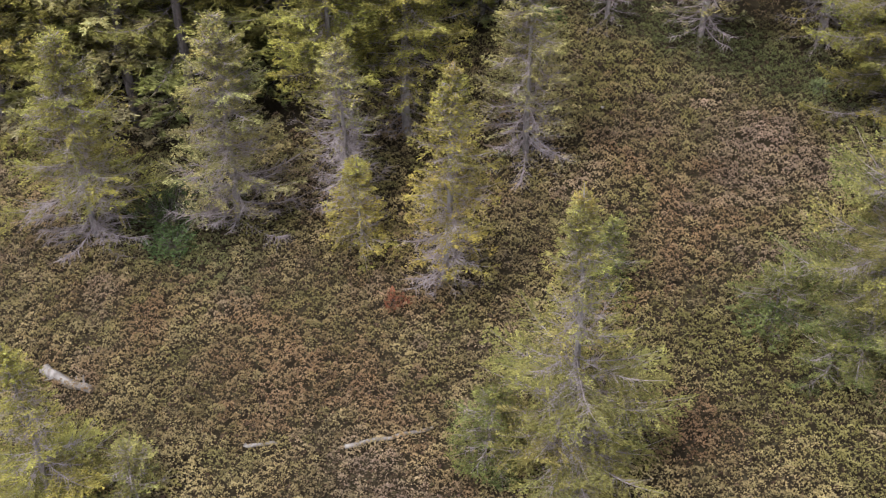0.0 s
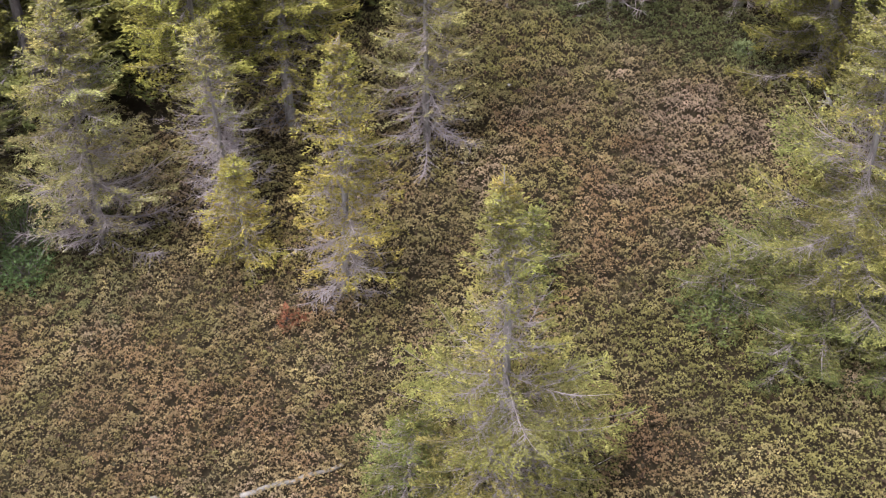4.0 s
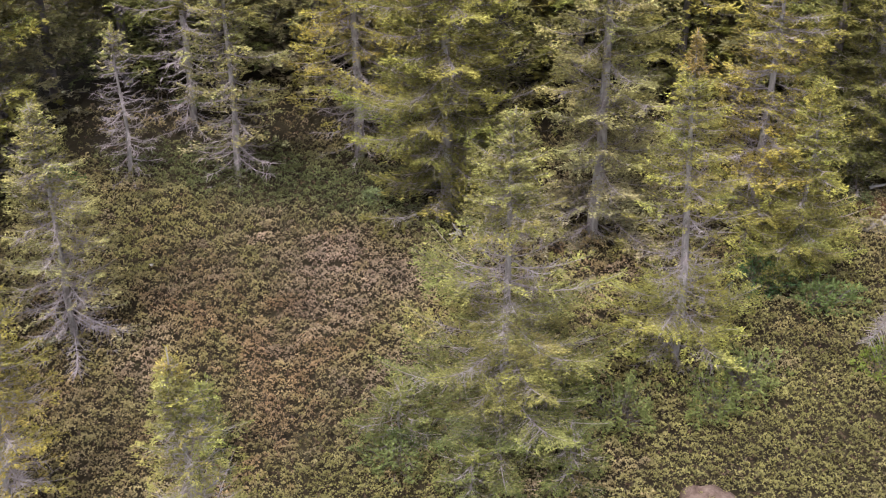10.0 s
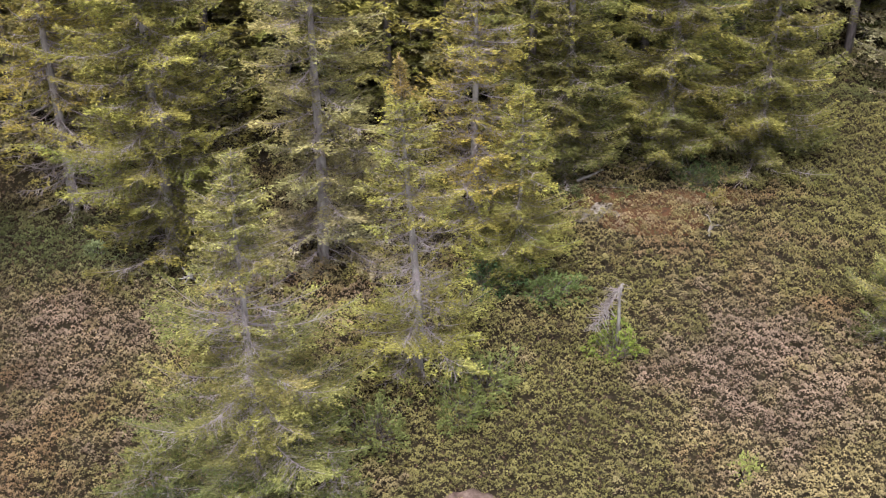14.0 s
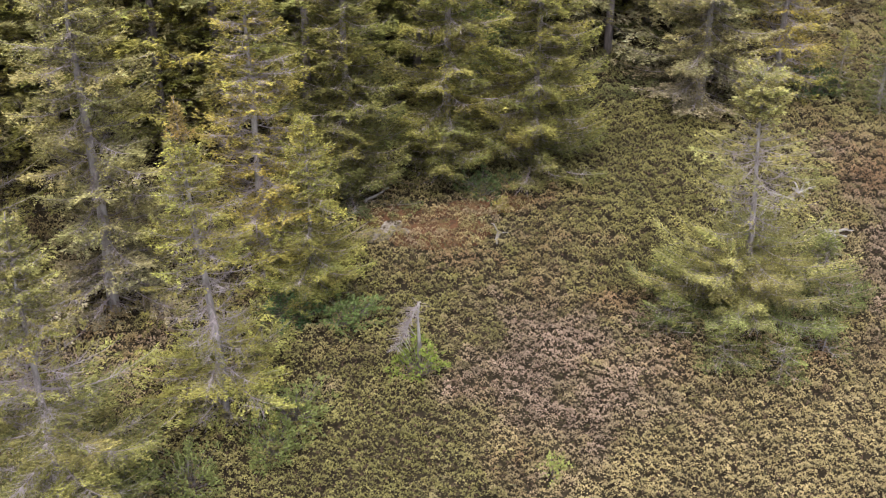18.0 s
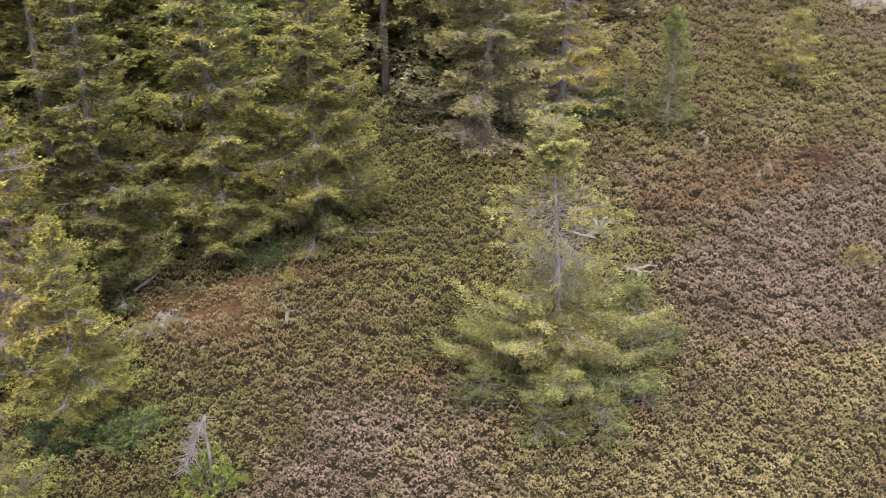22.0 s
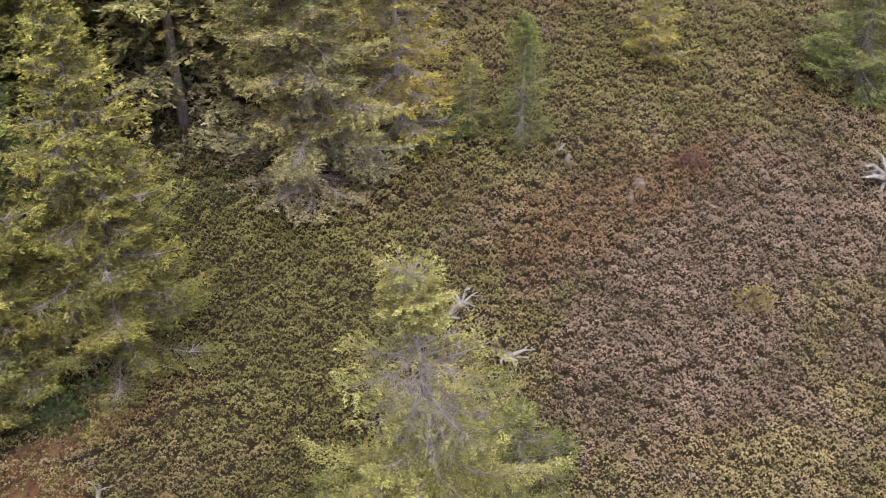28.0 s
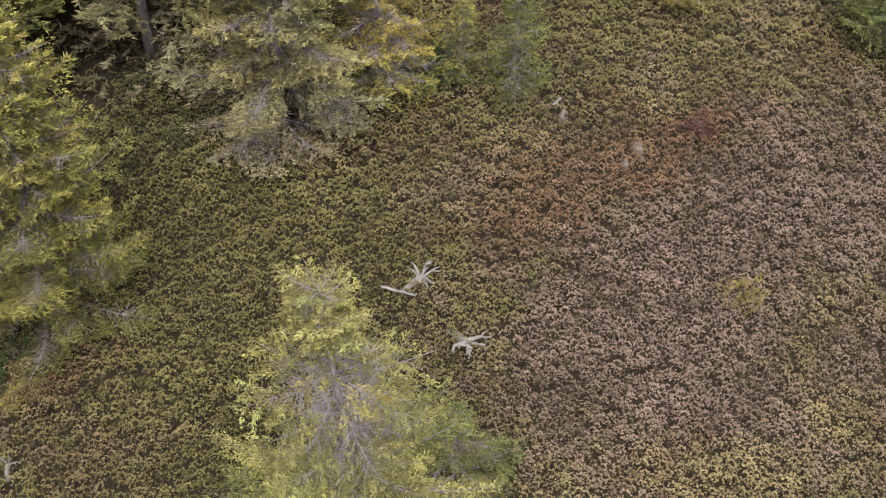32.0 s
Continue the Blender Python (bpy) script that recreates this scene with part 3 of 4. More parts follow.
for _ in range(4000):
    x, y = rng.uniform(-30, 27), rng.uniform(8, 42)
    edge = np.interp(x, [-30, -14, -10.5, -9, -4, 0, 9, 14, 18, 22, 27], [4, 9, 15, 22.4, 23.2, 24.6, 23.5, 26, 31, 29, 29.5])
    if y < edge + 0.8 or y > edge + 9 or any(math.hypot(x - a, y - b) < 1.5 for a, b in placed):
        continue
    placed.append((x, y))
    k = int(rng.integers(0, 3))
    conifer(DEEP_TREES[k], x, y, DEEP_WORDS[k], group="trees deep in the forest", turn=float(rng.uniform(0, 360)), size=float(rng.uniform(0.9, 1.25)))

conifer(DEEP_TREES[2], 19.15, 29.4, "dark spruce with a bare grey stem in a forest gap", group="trees deep in the forest", turn=40.0)

# ---- the shrub carpet ----
SPECIES = {"green": (np.array((0.225, 0.205, 0.08)), "low olive-green leatherleaf shrubs carpeting the bog"),
           "rust": (np.array((0.27, 0.175, 0.105)), "low rust-brown autumn shrubs carpeting the bog"),
           "mauve": (np.array((0.315, 0.234, 0.186)), "low mauve-brown heath shrubs carpeting the bog"),
           "tan": (np.array((0.385, 0.315, 0.165)), "low straw-tan and yellow-green shrubs carpeting the bog"),
           # deep green, darkened further to paint the shade under the forest edge
           "shaded_evergreen": (np.array((0.115, 0.128, 0.055)), "deep green shrubs and seedlings, forest-foot shade painted into their tint")}
ZONES = ((-3.5, 16.3, 2.5, 1.5, "rust", 0.5), (-1.0, 14.6, 1.8, 1.8, "rust", 0.6), (-0.8, 16.6, 1.8, 1.6, "mauve", 0.5), (-4.6, 9.6, 2, 0.7, "rust", 0.7), (-5, 7, 2.5, 0.8, "rust", 1.0), (-4, 4, 6, 1.6, "tan", 0.8), (-2, 5.5, 2, 1, "mauve", 0.9),
         (3.6, 9.7, 2.2, 1.1, "tan", 0.9), (4.2, 11.6, 2.2, 1.2, "green", 0.7), (-8, 5.2, 3, 1.4, "rust", 0.6), (2.4, 9.9, 1.2, 0.8, "rust", 1.0), (2.2, 8.6, 2.0, 1.0, "tan", 0.6), (1.7, 10.2, 1.2, 0.8, "rust", 1.0), (-10, 7.4, 3, 1.3, "shaded_evergreen", 1.0), (-1.4, 18.2, 2.5, 1.0, "mauve", 1.0), (-3.5, 20.0, 6, 1.5, "shaded_evergreen", 1.3),
         (9.3, 15.5, 2.2, 1.6, "green", 1.2), (10.5, 18.5, 1.6, 2.0, "green", 0.8), (13.6, 16.6, 2.4, 2.2, "mauve", 1.4), (17, 13.6, 4, 1.6, "tan", 1.3), (14, 20.4, 3, 0.9, "rust", 0.45), (13.5, 19.2, 2.5, 1.0, "green", 0.5), (15.5, 18.6, 1.0, 0.5, "rust", 1.2),
         (19, 23, 3.5, 2.5, "green", 1.2), (27.5, 22.4, 3.0, 1.1, "rust", 1.3), (24.5, 22.0, 2, 1.0, "rust", 0.9), (25, 18.6, 2.5, 2.4, "mauve", 1.4), (29.5, 20.5, 3.5, 1.8, "mauve", 1.0), (24.9, 15.8, 1.8, 0.9, "tan", 1.5),
         (24.9, 16.6, 1.4, 0.5, "rust", 0.8), (29, 17, 3, 2, "tan", 0.6), (32.5, 19, 3, 2.5, "mauve", 0.9), (31, 27, 5, 3, "green", 0.6), (31, 24.6, 4, 1.0, "tan", 0.35), (29.4, 22.8, 0.8, 0.35, "rust", 1.6), (17, 20, 2, 1.5, "green", 0.8), (17.6, 23.0, 1.6, 2.2, "shaded_evergreen", 1.1), (15, 22.5, 1.5, 0.6, "rust", 0.8),
         (18.5, 25, 2.5, 3.0, "green", 1.2), (8.3, 14.6, 2.5, 1.6, "green", 0.9), (-6, 18, 4, 1.5, "green", 0.7), (2, 12, 1.6, 1.2, "green", 0.8), (21, 14.6, 3, 1.2, "tan", 0.8), (27.5, 16.8, 4, 2.5, "mauve", 0.6), (27, 21, 4, 2, "mauve", 0.5),
         (18.5, 27.5, 3.0, 2.6, "shaded_evergreen", 1.9), (-2.5, 21, 6, 1.2, "shaded_evergreen", 1.5), (12.5, 24.6, 5, 1.0, "shaded_evergreen", 1.8), (8.5, 19.6, 1.8, 1.4, "shaded_evergreen", 1.2), (24.5, 26.6, 2.5, 1.0, "shaded_evergreen", 1.5), (-11.5, 9.5, 3, 2, "shaded_evergreen", 1.5), (36, 28, 4, 2, "mauve", 0.5))
BARE = ((40.2, 29.4, 3.4, 1.5), (10.95, 21.95, 0.9, 0.3), (12.1, 21.9, 0.65, 0.22), (7.75, 13.3, 0.65, 0.42))


PLANT = 0.34


def plants(x, y, cell=PLANT):
    """For each place: the nearest shrub's number and how far its middle is. Shrubs stand on a jittered grid."""
    cx, cy = np.floor(x / cell).astype(int), np.floor(y / cell).astype(int)
    table = np.random.default_rng(5).uniform(0.05, 0.95, (256, 256, 2))
    best, who = np.full(len(x), 9.0), np.zeros(len(x), int)
    for i in (-1, 0, 1):
        for j in (-1, 0, 1):
            gx, gy = cx + i, cy + j
            mid = (np.stack([gx, gy], -1) + table[gx % 256, gy % 256]) * cell
            d = np.hypot(x - mid[:, 0], y - mid[:, 1])
            near = d < best
            best[near], who[near] = d[near], ((gx % 256) * 256 + gy % 256)[near]
    return who, best


def covered(x, y, r):
    low = np.interp(x, [-24, -18, -9, -6, 0, 6, 9, 12, 15, 24, 27, 30, 36, 44], [10.5, 6.5, 0.8, 1.2, 5.6, 9.6, 11.6, 12.4, 12.0, 12.2, 12.8, 15.8, 20.8, 28])
    high = np.interp(x, [-27, -1, 6, 30, 44], [13, 27, 30, 33, 31])
    keep = (y > low) & (y < high) & (x > -24)
    forest = np.interp(x, [-27, -14, -10, -9, -4, 0, 8, 14, 17, 19, 25, 27], [8, 9.5, 13, 20, 22, 23.5, 23.5, 25, 27, 30, 28, 40])
    keep &= (y < forest) | (r.random(len(x)) < 0.3)
    for bx, by, rx, ry in BARE:
        keep &= ((x - bx) / rx) ** 2 + ((y - by) / ry) ** 2 + r.normal(size=len(x)) * 0.3 + (r.random(len(x)) < 0.5) > 1
    return keep


def species_at(x, y, who, r):
    lot = np.random.default_rng(6).normal(size=(65536, 5))
    names = list(SPECIES)
    patch = np.array([[noise.noise((a * 0.7, b * 0.7, 9.0 + 7 * k)) + 0.5 * noise.noise((a * 2.1, b * 2.1, 3.0 + 5 * k)) for k in range(5)] for a, b in zip(x, y)])
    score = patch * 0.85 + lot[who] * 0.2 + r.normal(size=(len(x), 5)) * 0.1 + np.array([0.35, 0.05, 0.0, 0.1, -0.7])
    for zx, zy, rx, ry, kind, w in ZONES:
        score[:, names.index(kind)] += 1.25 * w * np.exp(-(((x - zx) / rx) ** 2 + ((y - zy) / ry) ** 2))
    mix = np.exp(3.2 * (score - score.max(1, keepdims=True)))
    return score.argmax(1), mix / mix.sum(1, keepdims=True)


def shrub_carpet():
    """Leafy tufts, packed side by side over the swells of the canopy: each one a star of small leaves round a shoot, with dark gaps between."""
    r = np.random.default_rng(11)
    step = 0.126
    gx, gy = np.meshgrid(np.arange(-27, 44, step), np.arange(-1, 36, step))
    gx = gx + step * 0.5 * (np.arange(gx.shape[0]) % 2)[:, None]
    x = (gx + r.uniform(-0.42, 0.42, gx.shape) * step).ravel()
    y = (gy + r.uniform(-0.42, 0.42, gy.shape) * step).ravel()
    keep = covered(x, y, r)
    x, y = x[keep], y[keep]
    n = len(x)
    who, far = plants(x, y)
    lot = np.random.default_rng(8).uniform(0, 1, (65536, 2))
    swell = np.array([noise.noise((a * 0.5, b * 0.5, 5.0)) + 0.6 * noise.noise((a * 1.3, b * 1.3, 2.0)) for a, b in zip(x, y)])
    high = np.maximum(0.05, 0.25 + 0.10 * swell + 0.11 * (lot[who, 0] - 0.5) + 0.07 * (0.5 - (far / 0.2) ** 2) + r.normal(size=n) * 0.035)
    top = np.array([ground_z(a, b) for a, b in zip(x, y)]) + high
    pick, mix = species_at(x, y, who, r)
    names = list(SPECIES)
    tones = np.stack([SPECIES[q][0] for q in names])
    shade = lot[who, 1] - 0.5
    for k, name in enumerate(names):
        sel = np.flatnonzero(pick == k)
        m = 20
        i = np.repeat(sel, m)
        c = len(i)
        ring = np.tile((np.arange(m) + 0.5) / m, len(sel))
        turn = np.repeat(r.uniform(0, 2 * math.pi, len(sel)), m) + np.tile(np.arange(m) * 2.39996, len(sel)) + r.normal(size=c) * 0.35
        big = np.repeat(r.uniform(0.8, 1.25, len(sel)), m)
        lean = np.repeat(r.normal(size=(len(sel), 3)) * (0.22, 0.22, 0.0), m, 0)
        spread = np.stack([np.cos(turn), np.sin(turn), np.zeros(c)], -1)
        d = spread * (0.3 + 0.9 * ring)[:, None] + np.outer(1.0 - 0.85 * ring, (0, 0, 1)) + lean + r.normal(size=(c, 3)) * 0.16
        p = np.stack([x[i], y[i], top[i]], -1) + spread * (0.05 * np.sqrt(ring) * big)[:, None] + lean * 0.05 - np.outer(0.075 * ring**1.3, (0, 0, 1))
        # swell term: crests tinted lighter, hollows darker, painting light on the relief
        tone = np.repeat(r.uniform(0.8, 1.2, len(sel)) * (1 + 0.35 * shade[sel] + 0.2 * swell[sel]), m)[:, None] * r.uniform(0.88, 1.12, (c, 1))
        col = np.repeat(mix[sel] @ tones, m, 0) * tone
        v, q, t = blades(p, d, r.uniform(0.048, 0.074, c) * big, r.uniform(0.03, 0.042, c) * big, np.clip(col, 0.01, 0.7), r, curl=0.1, widest=0.35)
        tagged(new(name + "_bog_shrubs", np_mesh(name + "_bog_shrubs", v, q, SHRUB, t)), SPECIES[name][1], "shrubs", kind="stuff")


def lower_leaves():
    """Old brown leaves and sprigs low down, between the rosettes and the peat. Their tint is darkened to paint the
    shade in the gaps.
    """
    r = np.random.default_rng(14)
    gx, gy = np.meshgrid(np.arange(-24, 44, 0.18), np.arange(0, 34, 0.18))
    x = (gx + r.uniform(-0.09, 0.09, gx.shape)).ravel()
    y = (gy + r.uniform(-0.09, 0.09, gy.shape)).ravel()
    keep = covered(x, y, r)
    x, y = x[keep], y[keep]
    i = np.repeat(np.arange(len(x)), 4)
    z = np.array([ground_z(a, b) for a, b in zip(x, y)])[i] + r.uniform(0.05, 0.2, len(i))
    turn = r.uniform(0, 2 * math.pi, len(i))
    p = np.stack([x[i] + 0.05 * np.cos(turn), y[i] + 0.05 * np.sin(turn), z], -1)
    d = np.stack([np.cos(turn), np.sin(turn), r.uniform(0.0, 0.7, len(i))], -1)
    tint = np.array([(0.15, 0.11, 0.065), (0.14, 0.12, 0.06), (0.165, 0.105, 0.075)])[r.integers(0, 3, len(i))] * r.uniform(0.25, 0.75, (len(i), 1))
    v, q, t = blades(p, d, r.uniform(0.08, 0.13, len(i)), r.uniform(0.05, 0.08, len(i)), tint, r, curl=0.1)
    tagged(new("lower_shrub_leaves", np_mesh("lower_shrub_leaves", v, q, SHRUB, t)), "old brown leaves and sprigs low among shrubs, tinted for shade", "shrubs", kind="stuff")


def outer_carpet():
    """The same shrubs going on round about, where they are only seen from afar: coarser rosettes."""
    r = np.random.default_rng(13)
    gx, gy = np.meshgrid(np.arange(-45, 62, 0.6), np.arange(-30, 40, 0.6))
    x = (gx + r.uniform(-0.25, 0.25, gx.shape)).ravel()
    y = (gy + r.uniform(-0.25, 0.25, gy.shape)).ravel()
    keep = ~covered(x, y, r) & ((y < 9) | (x > 27) | (y < 13) & (x > 9))
    x, y = x[keep], y[keep]
    who, _ = plants(x, y)
    i = np.repeat(np.arange(len(x)), 4)
    turn = np.repeat(r.uniform(0, 6.28, len(x)), 4) + np.tile(np.arange(4) * math.pi / 2, len(x))
    z = np.array([ground_z(a, b) for a, b in zip(x, y)]) + r.uniform(0.15, 0.35, len(x))
    p = np.stack([x, y, z], -1)[i]
    d = np.stack([np.cos(turn), np.sin(turn), r.uniform(-0.1, 0.4, len(i))], -1)
    tint = (species_at(x, y, who, r)[1] @ np.stack([SPECIES[q][0] for q in SPECIES]))[i] * r.uniform(0.75, 1.2, (len(i), 1))
    v, q, t = blades(p, d, r.uniform(0.32, 0.48, len(i)), r.uniform(0.26, 0.4, len(i)), tint, r, curl=0.1)
    tagged(new("outlying_bog_shrubs", np_mesh("outlying_bog_shrubs", v, q, SHRUB, t)), "mixed green and brown shrubs of the outlying bog", "shrubs", kind="stuff")


shrub_carpet()
lower_leaves()
outer_carpet()


# ---- single bushes ----


def bush(seed, x, y, r, h, tint, label, name="bush"):
    """A rounded shrub: stems from one foot, each ending in rosettes of leaves."""
    g = np.random.default_rng(seed)
    n = int(90 * (r / 0.5) ** 1.6)
    az_, el_ = g.uniform(0, 2 * math.pi, n), np.arcsin(g.uniform(0.05, 1, n))
    rad = g.uniform(0.55, 1.05, n) * (1 + 0.25 * np.sin(3 * az_ + seed))
    tips = np.stack([r * rad * np.cos(az_) * np.cos(el_), r * rad * np.sin(az_) * np.cos(el_), 0.06 + h * rad * np.sin(el_)], -1)
    root = new(name)
    root.matrix_basis = pose(x, y, ground_z(x, y))
    feet = tips * (0.08, 0.08, 0.0)
    wv, wq = sticks(feet - (0, 0, 0.03), tips * 0.93, 0.008, 0.003)
    part("stem", np_mesh("stem", wv, wq, DARK_BARK), root)
    i = np.repeat(np.arange(n), 9)
    out = unit(tips[i] + g.normal(size=(len(i), 3)) * 0.6 * r)
    p = tips[i] + g.normal(size=(len(i), 3)) * 0.035
    col = np.array(tint) * np.repeat(g.uniform(0.75, 1.25, n), 9)[:, None] * g.uniform(0.8, 1.2, (len(i), 1))
    v, q, t = blades(p, out * (1, 1, 0.5) + (0, 0, 0.2), g.uniform(0.05, 0.10, len(i)), g.uniform(0.03, 0.055, len(i)), col, g)
    part("foliage", np_mesh("foliage", v, q, SHRUB, t), root)
    return tagged(root, label, "bush")


for k, (x, y, r, h, tint, label) in enumerate((
    (13.63, 23.1, 0.6, 0.7, (0.075, 0.105, 0.04), "dark glossy green bush at the foot of the forest edge"),
    (14.3, 23.3, 0.4, 0.5, (0.085, 0.11, 0.04), "small bright green bush at the foot of the forest edge"),
    (27.6, 18.75, 0.5, 0.45, (0.27, 0.22, 0.08), "yellow-green bush among mauve heath shrubs"),
    (12.9, 14.05, 0.3, 0.4, (0.30, 0.33, 0.10), "small pale green bush among tan heath shrubs"),
    (-11.4, 8.3, 0.9, 0.8, (0.08, 0.11, 0.045), "dark green undergrowth bush between two spruces"),
    (-10.6, 7.7, 0.7, 0.6, (0.10, 0.15, 0.06), "green undergrowth bush below a spruce"),
    (5.9, 15.0, 0.8, 0.8, (0.155, 0.175, 0.06), "blue-green bush at the foot of two spruces"),
    (8.1, 16.4, 0.8, 0.7, (0.18, 0.205, 0.07), "green bush beside a tall spruce"),
    (7.6, 15.6, 0.7, 0.6, (0.155, 0.18, 0.06), "green bush below a tall spruce"),
    (9.6, 19.0, 0.8, 0.6, (0.12, 0.16, 0.055), "green bush at the foot of a dense young spruce"),
    (8.3, 19.3, 0.8, 0.6, (0.07, 0.12, 0.05), "dark green bush at the foot of a dense young spruce"),
    (10.83, 17.2, 0.62, 0.75, (0.20, 0.25, 0.05), "bright green bush round a dead snag"),
    (14.0, 22.4, 0.25, 0.3, (0.25, 0.21, 0.06), "small yellow bush on orange moss"),
    (29.4, 22.8, 0.45, 0.35, (0.17, 0.085, 0.07), "dark red bush on the heath"),
    (-4.9, 9.35, 0.3, 0.3, (0.24, 0.10, 0.06), "small red bush below a golden tamarack"),
    (-8.3, 19.2, 0.6, 0.5, (0.09, 0.14, 0.05), "dark green bush at the foot of grey trunks"),
    (-0.6, 20.3, 0.35, 0.35, (0.20, 0.24, 0.12), "small pale green bush by the forest edge"),
    (24.6, 26.6, 0.8, 0.9, (0.08, 0.13, 0.06), "dark green bush under the forest edge"),
    (2.0, 13.0, 0.7, 0.6, (0.16, 0.185, 0.07), "blue-green bush beside the skirt of a spruce"),
    (-3.9, 2.2, 0.8, 0.5, (0.22, 0.24, 0.10), "pale green bush at the near edge of the bog"),
)):
    bush(200 + k, x, y, r, h, tint, label)

# ---- deadwood, stones and bare ground ----


def root_stump(seed, x, y, span, high, arms, label, turn=0.0, name="root_stump"):
    """A weathered stump on its side: a short stem with forked, tapering roots."""
    g = np.random.default_rng(seed)
    root = new(name)
    root.matrix_basis = pose(x, y, ground_z(x, y) + 0.12, 0, 0, turn)
    stem = [(-0.55 * span, 0.0, 0.0), (-0.25 * span, 0.03, 0.10 * high), (0.0, 0.0, 0.3 * high), (0.1 * span, 0, 0.42 * high)]
    v, q = tube(stem, [0.05 * span, 0.085 * span, 0.12 * span, 0.07 * span], 10)
    part("stem", np_mesh("stem", v, q, DEADWOOD, smooth=True), root)
    for k in range(arms):
        a = -1.3 + 2.6 * k / max(1, arms - 1) + g.normal() * 0.2
        L, up = span * g.uniform(0.4, 0.62), g.uniform(-0.05, 0.95) * high
        pts, p = [], np.array([0.02 * span, 0, 0.3 * high])
        for j in range(6):
            pts.append(p.copy())
            p = p + np.array([math.cos(a), math.sin(a), 0]) * L / 5 + np.array([0, 0, (up - 0.2 * high) / 5 * (1.4 if j < 3 else 0.2)])
            a += g.normal() * 0.3
        rr = 0.055 * span * g.uniform(0.7, 1.15) * np.linspace(1, 0.22, 6)
        pieces = [tube(pts, rr, 8)]
        for _ in range(int(g.integers(1, 3))):
            b0 = np.array(pts[int(g.integers(2, 4))])
            b1 = b0 + np.array([math.cos(a + g.choice([-0.9, 0.9])), math.sin(a + g.choice([-0.9, 0.9])), g.uniform(-0.2, 0.5)]) * L * 0.3
            pieces.append(tube([b0, (b0 + b1) / 2 + g.normal(size=3) * 0.02 * span, b1], [0.028 * span, 0.02 * span, 0.007 * span], 6))
        v, q = joined(pieces)
        part("root", np_mesh("root", v, q, DEADWOOD, smooth=True), root)
    return tagged(root, label, "stump")


root_stump(301, 21.75, 21.7, 0.75, 0.38, 7, "weathered grey stump with upturned forked roots in the heath", 8)
root_stump(302, 21.9, 20.15, 0.9, 0.3, 6, "weathered grey log with splayed roots lying in the heath", -80)
root_stump(303, 33.35, 19.85, 1.5, 0.9, 8, "big bleached stump with thick spreading roots on the heath", 160)
root_stump(304, 13.6, 21.2, 0.42, 0.5, 4, "small bleached root stump among the shrubs", 70)
root_stump(305, 1.72, 19.2, 0.5, 0.8, 4, "grey split stump at the foot of a spruce", 200)
root_stump(306, 33.9, 22.4, 0.35, 0.2, 4, "small pale root lying in the heath", 20)


def log(seed, a, b, radius, label, name="fallen_log", lift=0.2, broken=True):
    g = np.random.default_rng(seed)
    a3, b3 = (np.array((*p, ground_z(*p) + lift)) for p in (a, b))
    mid = (a3 + b3) / 2
    t = np.linspace(0, 1, 9)[:, None]
    pts = a3 * (1 - t) + b3 * t - mid + g.normal(size=(9, 3)) * radius * 0.25
    root = new(name)
    root.matrix_basis = Matrix.Translation(mid)
    v, q = tube(pts, radius * np.linspace(1.05, 0.75, 9) * g.uniform(0.88, 1.1, 9), 10)
    part("stem", np_mesh("stem", v, q, DEADWOOD, smooth=True), root)
    for k in range(3 if broken else 0):
        p = pts[int(g.integers(1, 8))]
        w = p + unit(g.normal(size=3) + (0, 0, 0.8)) * radius * g.uniform(2, 4)
        v, q = tube([p, (p + w) / 2, w], [radius * 0.3, radius * 0.22, radius * 0.1], 6)
        part("branch_stub", np_mesh("branch_stub", v, q, DEADWOOD, smooth=True), root)
    return tagged(root, label, "log")


log(311, (-10.05, 3.54), (-8.73, 3.78), 0.11, "pale pinkish fallen log lying in the shrubs", lift=0.2)
log(312, (-3.2, 5.9), (-2.02, 7.25), 0.045, "thin grey fallen log half sunk in the shrubs", lift=0.2)
log(313, (-4.9, 4.75), (-4.4, 5.18), 0.04, "short bleached piece of log in the shrubs", lift=0.2, broken=False)
log(314, (-14.9, 17.0), (-13.4, 18.4), 0.05, "pale fallen pole leaning among dark spruces", lift=0.9, broken=False)
log(315, (-4.66, 16.76), (-4.62, 16.8), 0.028, "short pale upright stick in the shrubs", "stick", lift=0.35, broken=False)
log(316, (21.0, 21.8), (21.5, 21.35), 0.03, "curved grey dead limb in the heath", lift=0.32)
log(317, (26.6, 24.5), (26.9, 24.62), 0.03, "short pale broken log in the heath", lift=0.3)
log(319, (10.6, 22.9), (11.3, 23.4), 0.035, "grey dead branch under the forest edge", "fallen_branch", lift=0.25)


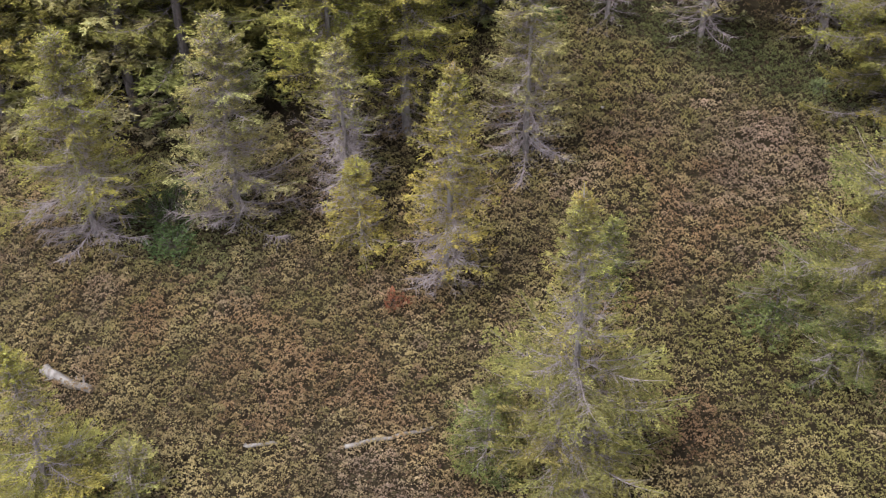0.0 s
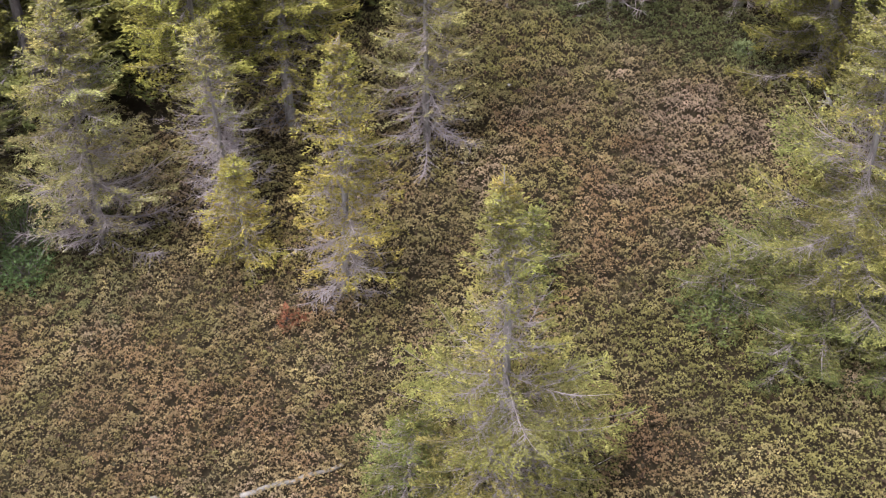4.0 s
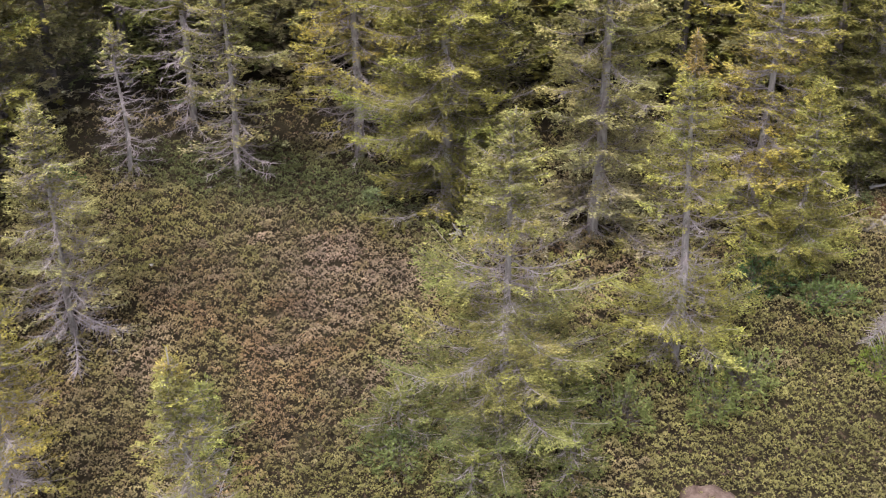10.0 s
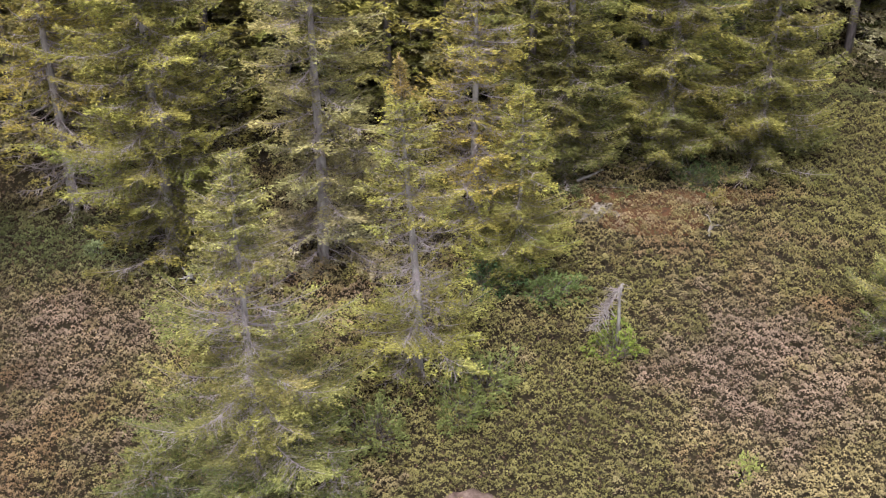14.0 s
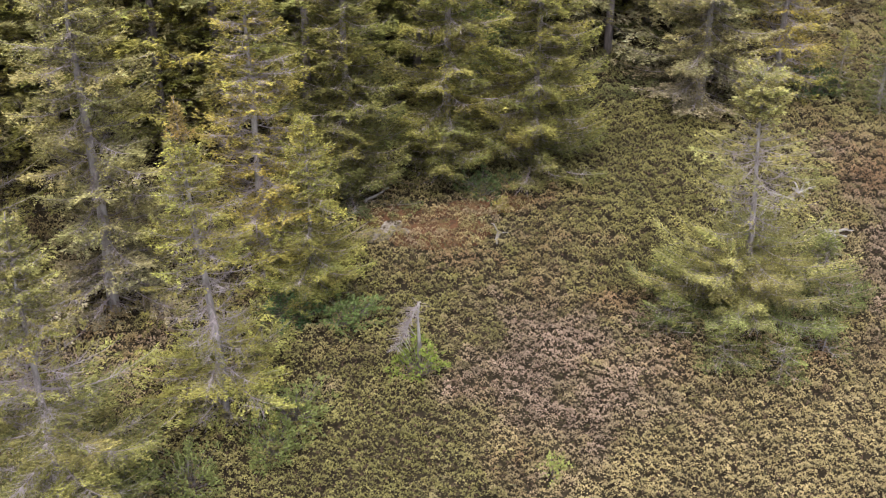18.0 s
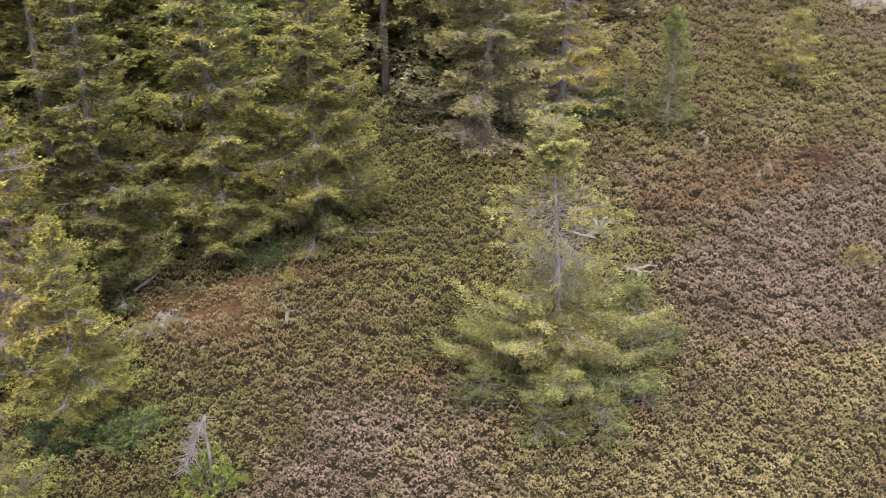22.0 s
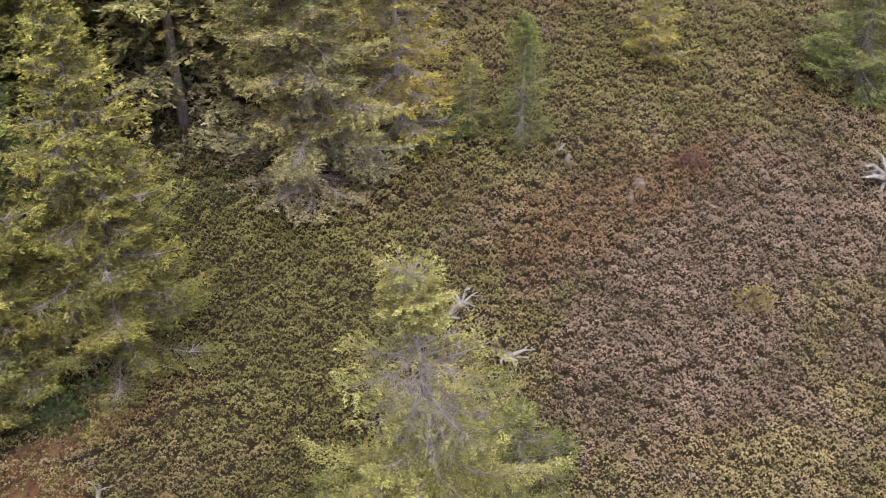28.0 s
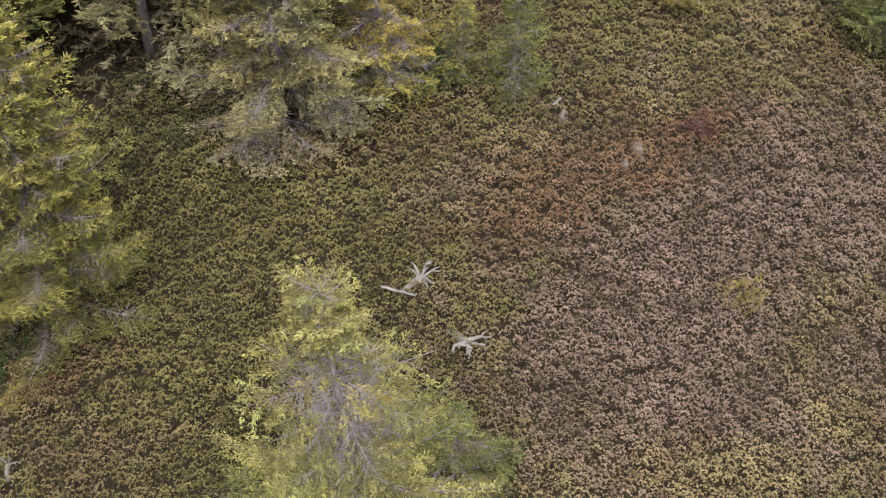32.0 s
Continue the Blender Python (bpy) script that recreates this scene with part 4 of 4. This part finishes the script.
def snag(x, y, h):
    """A dead bleached stem with its broken top hanging beside it."""
    root = new("dead_snag")
    root.matrix_basis = pose(x, y, ground_z(x, y))
    v, q = tube([(0, 0, -0.1), (0.01, 0, h * 0.5), (-0.02, 0.02, h * 0.8), (0.02, 0, h)], [0.042, 0.036, 0.028, 0.016], 8)
    part("stem", np_mesh("stem", v, q, DEADWOOD, smooth=True), root)
    v, q = tube([(0.02, 0, h), (-0.25, -0.1, h * 0.72), (-0.5, -0.2, h * 0.45)], [0.018, 0.014, 0.007], 8)
    part("hanging_top", np_mesh("hanging_top", v, q, DEADWOOD, smooth=True), root)
    g = np.random.default_rng(321)
    t = np.r_[g.uniform(0, 1, 160)][:, None]
    p = np.array((0.0, 0, h)) + t * np.array((-0.5, -0.2, -0.55 * h))
    d = g.normal(size=(160, 3)) * (0.7, 0.7, 0.5) + (-0.3, 0, -0.3)
    v, q = sticks(p, p + unit(d) * g.uniform(0.1, 0.38, 160)[:, None], 0.008, 0.004)
    part("twig", np_mesh("twig", v, q, TWIG), root)
    return tagged(root, "bleached dead snag with a broken hanging top above a green bush", "snag")


snag(10.86, 17.3, 1.75)


def boulder(seed, x, y, sx, sy, sz, label, mat=STONE, name="stone", sunk=0.35):
    bm = bmesh.new()
    bmesh.ops.create_icosphere(bm, subdivisions=3, radius=1.0)
    for vert in bm.verts:
        c = vert.co.copy()
        k = 1 + 0.28 * noise.noise(c * 1.3 + Vector((seed, 0, 0))) + 0.10 * noise.noise(c * 4 + Vector((0, seed, 0)))
        vert.co = Vector((c.x * sx * k, c.y * sy * k, max(-0.5, c.z) * sz * k))
    me = bpy.data.meshes.new(name)
    bm.to_mesh(me)
    bm.free()
    me.polygons.foreach_set("use_smooth", [True] * len(me.polygons))
    me.materials.append(mat)
    ob = new(name, me)
    ob.matrix_basis = pose(x, y, ground_z(x, y) + sz * (0.5 - sunk) + (0.12 if name == "granite_outcrop" else 0.0), 0, 0, seed * 37)
    return tagged(ob, label, "stone" if mat is STONE else "mound")


boulder(1, 26.75, 24.3, 0.1, 0.08, 0.26, "small pale pointed stone among shrubs")
boulder(2, 27.82, 22.85, 0.25, 0.15, 0.22, "flat pale stone showing through rusty shrubs")
boulder(3, 27.3, 22.6, 0.09, 0.08, 0.22, "small pale stone showing through rusty shrubs")
rocks = np.random.default_rng(31)
for k in range(16):
    x, y = 37.5 + 6.0 * rocks.random(), 0.0
    y = 31.6 - 0.62 * (x - 37.5) + rocks.uniform(-0.9, 1.6)
    a, b, c = rocks.uniform(0.4, 0.9), rocks.uniform(0.3, 0.6), rocks.uniform(0.18, 0.3)
    boulder(10 + k, x, y, a, b, c, "pale bare granite outcrop at the far edge of the heath", name="granite_outcrop")


def ground_patch(seed, spots, mat, name, label, rise):
    """A low uneven cushion over the peat, fading out at a ragged edge."""
    verts, faces = [], []
    for k, (x, y, rx, ry) in enumerate(spots):
        rings, sides, start = 7, 26, len(verts)
        for i in range(rings + 1):
            for j in range(sides):
                a = 2 * math.pi * j / sides
                edge = 1 + 0.28 * noise.noise((math.cos(a) * 1.6, math.sin(a) * 1.6, seed + k * 3.0))
                s = i / rings
                px, py = x + rx * edge * s * math.cos(a), y + ry * edge * s * math.sin(a)
                pz = ground_z(px, py) + rise * (1 - s**3) + 0.05 * noise.noise((px * 5, py * 5, seed)) - (0.12 if i == rings else 0)
                verts.append((px, py, pz))
        for i in range(rings):
            for j in range(sides):
                m = (j + 1) % sides
                faces.append((start + i * sides + j, start + i * sides + m, start + (i + 1) * sides + m, start + (i + 1) * sides + j))
    me = bpy.data.meshes.new(name)
    me.from_pydata(verts, [], faces)
    me.polygons.foreach_set("use_smooth", [True] * len(faces))
    me.materials.append(mat)
    return tagged(new(name, me), label, "ground cover", kind="stuff")


ground_patch(1, ((12.4, 21.75, 1.5, 0.65), (13.8, 22.7, 1.1, 0.45), (11.3, 22.6, 1.1, 0.5), (12.9, 22.6, 0.9, 0.4)), MOSS, "orange_moss", "orange-brown bog moss cushions in front of the forest edge", 0.17)
ground_patch(2, ((10.75, 21.9, 0.6, 0.26), (11.5, 21.85, 0.45, 0.2), (11.2, 22.2, 0.4, 0.18)), LICHEN, "pale_lichen_ground", "pale grey lichen crust on bare ground beside orange moss", 0.12)
ground_patch(3, ((7.7, 13.35, 0.6, 0.42),), mottled("bare_brown_earth", [(0.3, (0.08, 0.052, 0.045)), (0.5, (0.14, 0.096, 0.084)), (0.7, (0.20, 0.15, 0.13))], 6, 0.95, 0.9, 20), "bare_mound", "bare pinkish-brown mound of earth among green shrubs", 0.32)
ground_patch(4, ((38.2, 30.3, 1.7, 0.7), (40.0, 29.2, 1.9, 0.8), (41.6, 28.2, 1.5, 0.65), (40.9, 30.6, 2.2, 0.9)), STONE, "bare_granite_ground", "pale lichened granite showing bare at the far edge of the heath", 0.3)
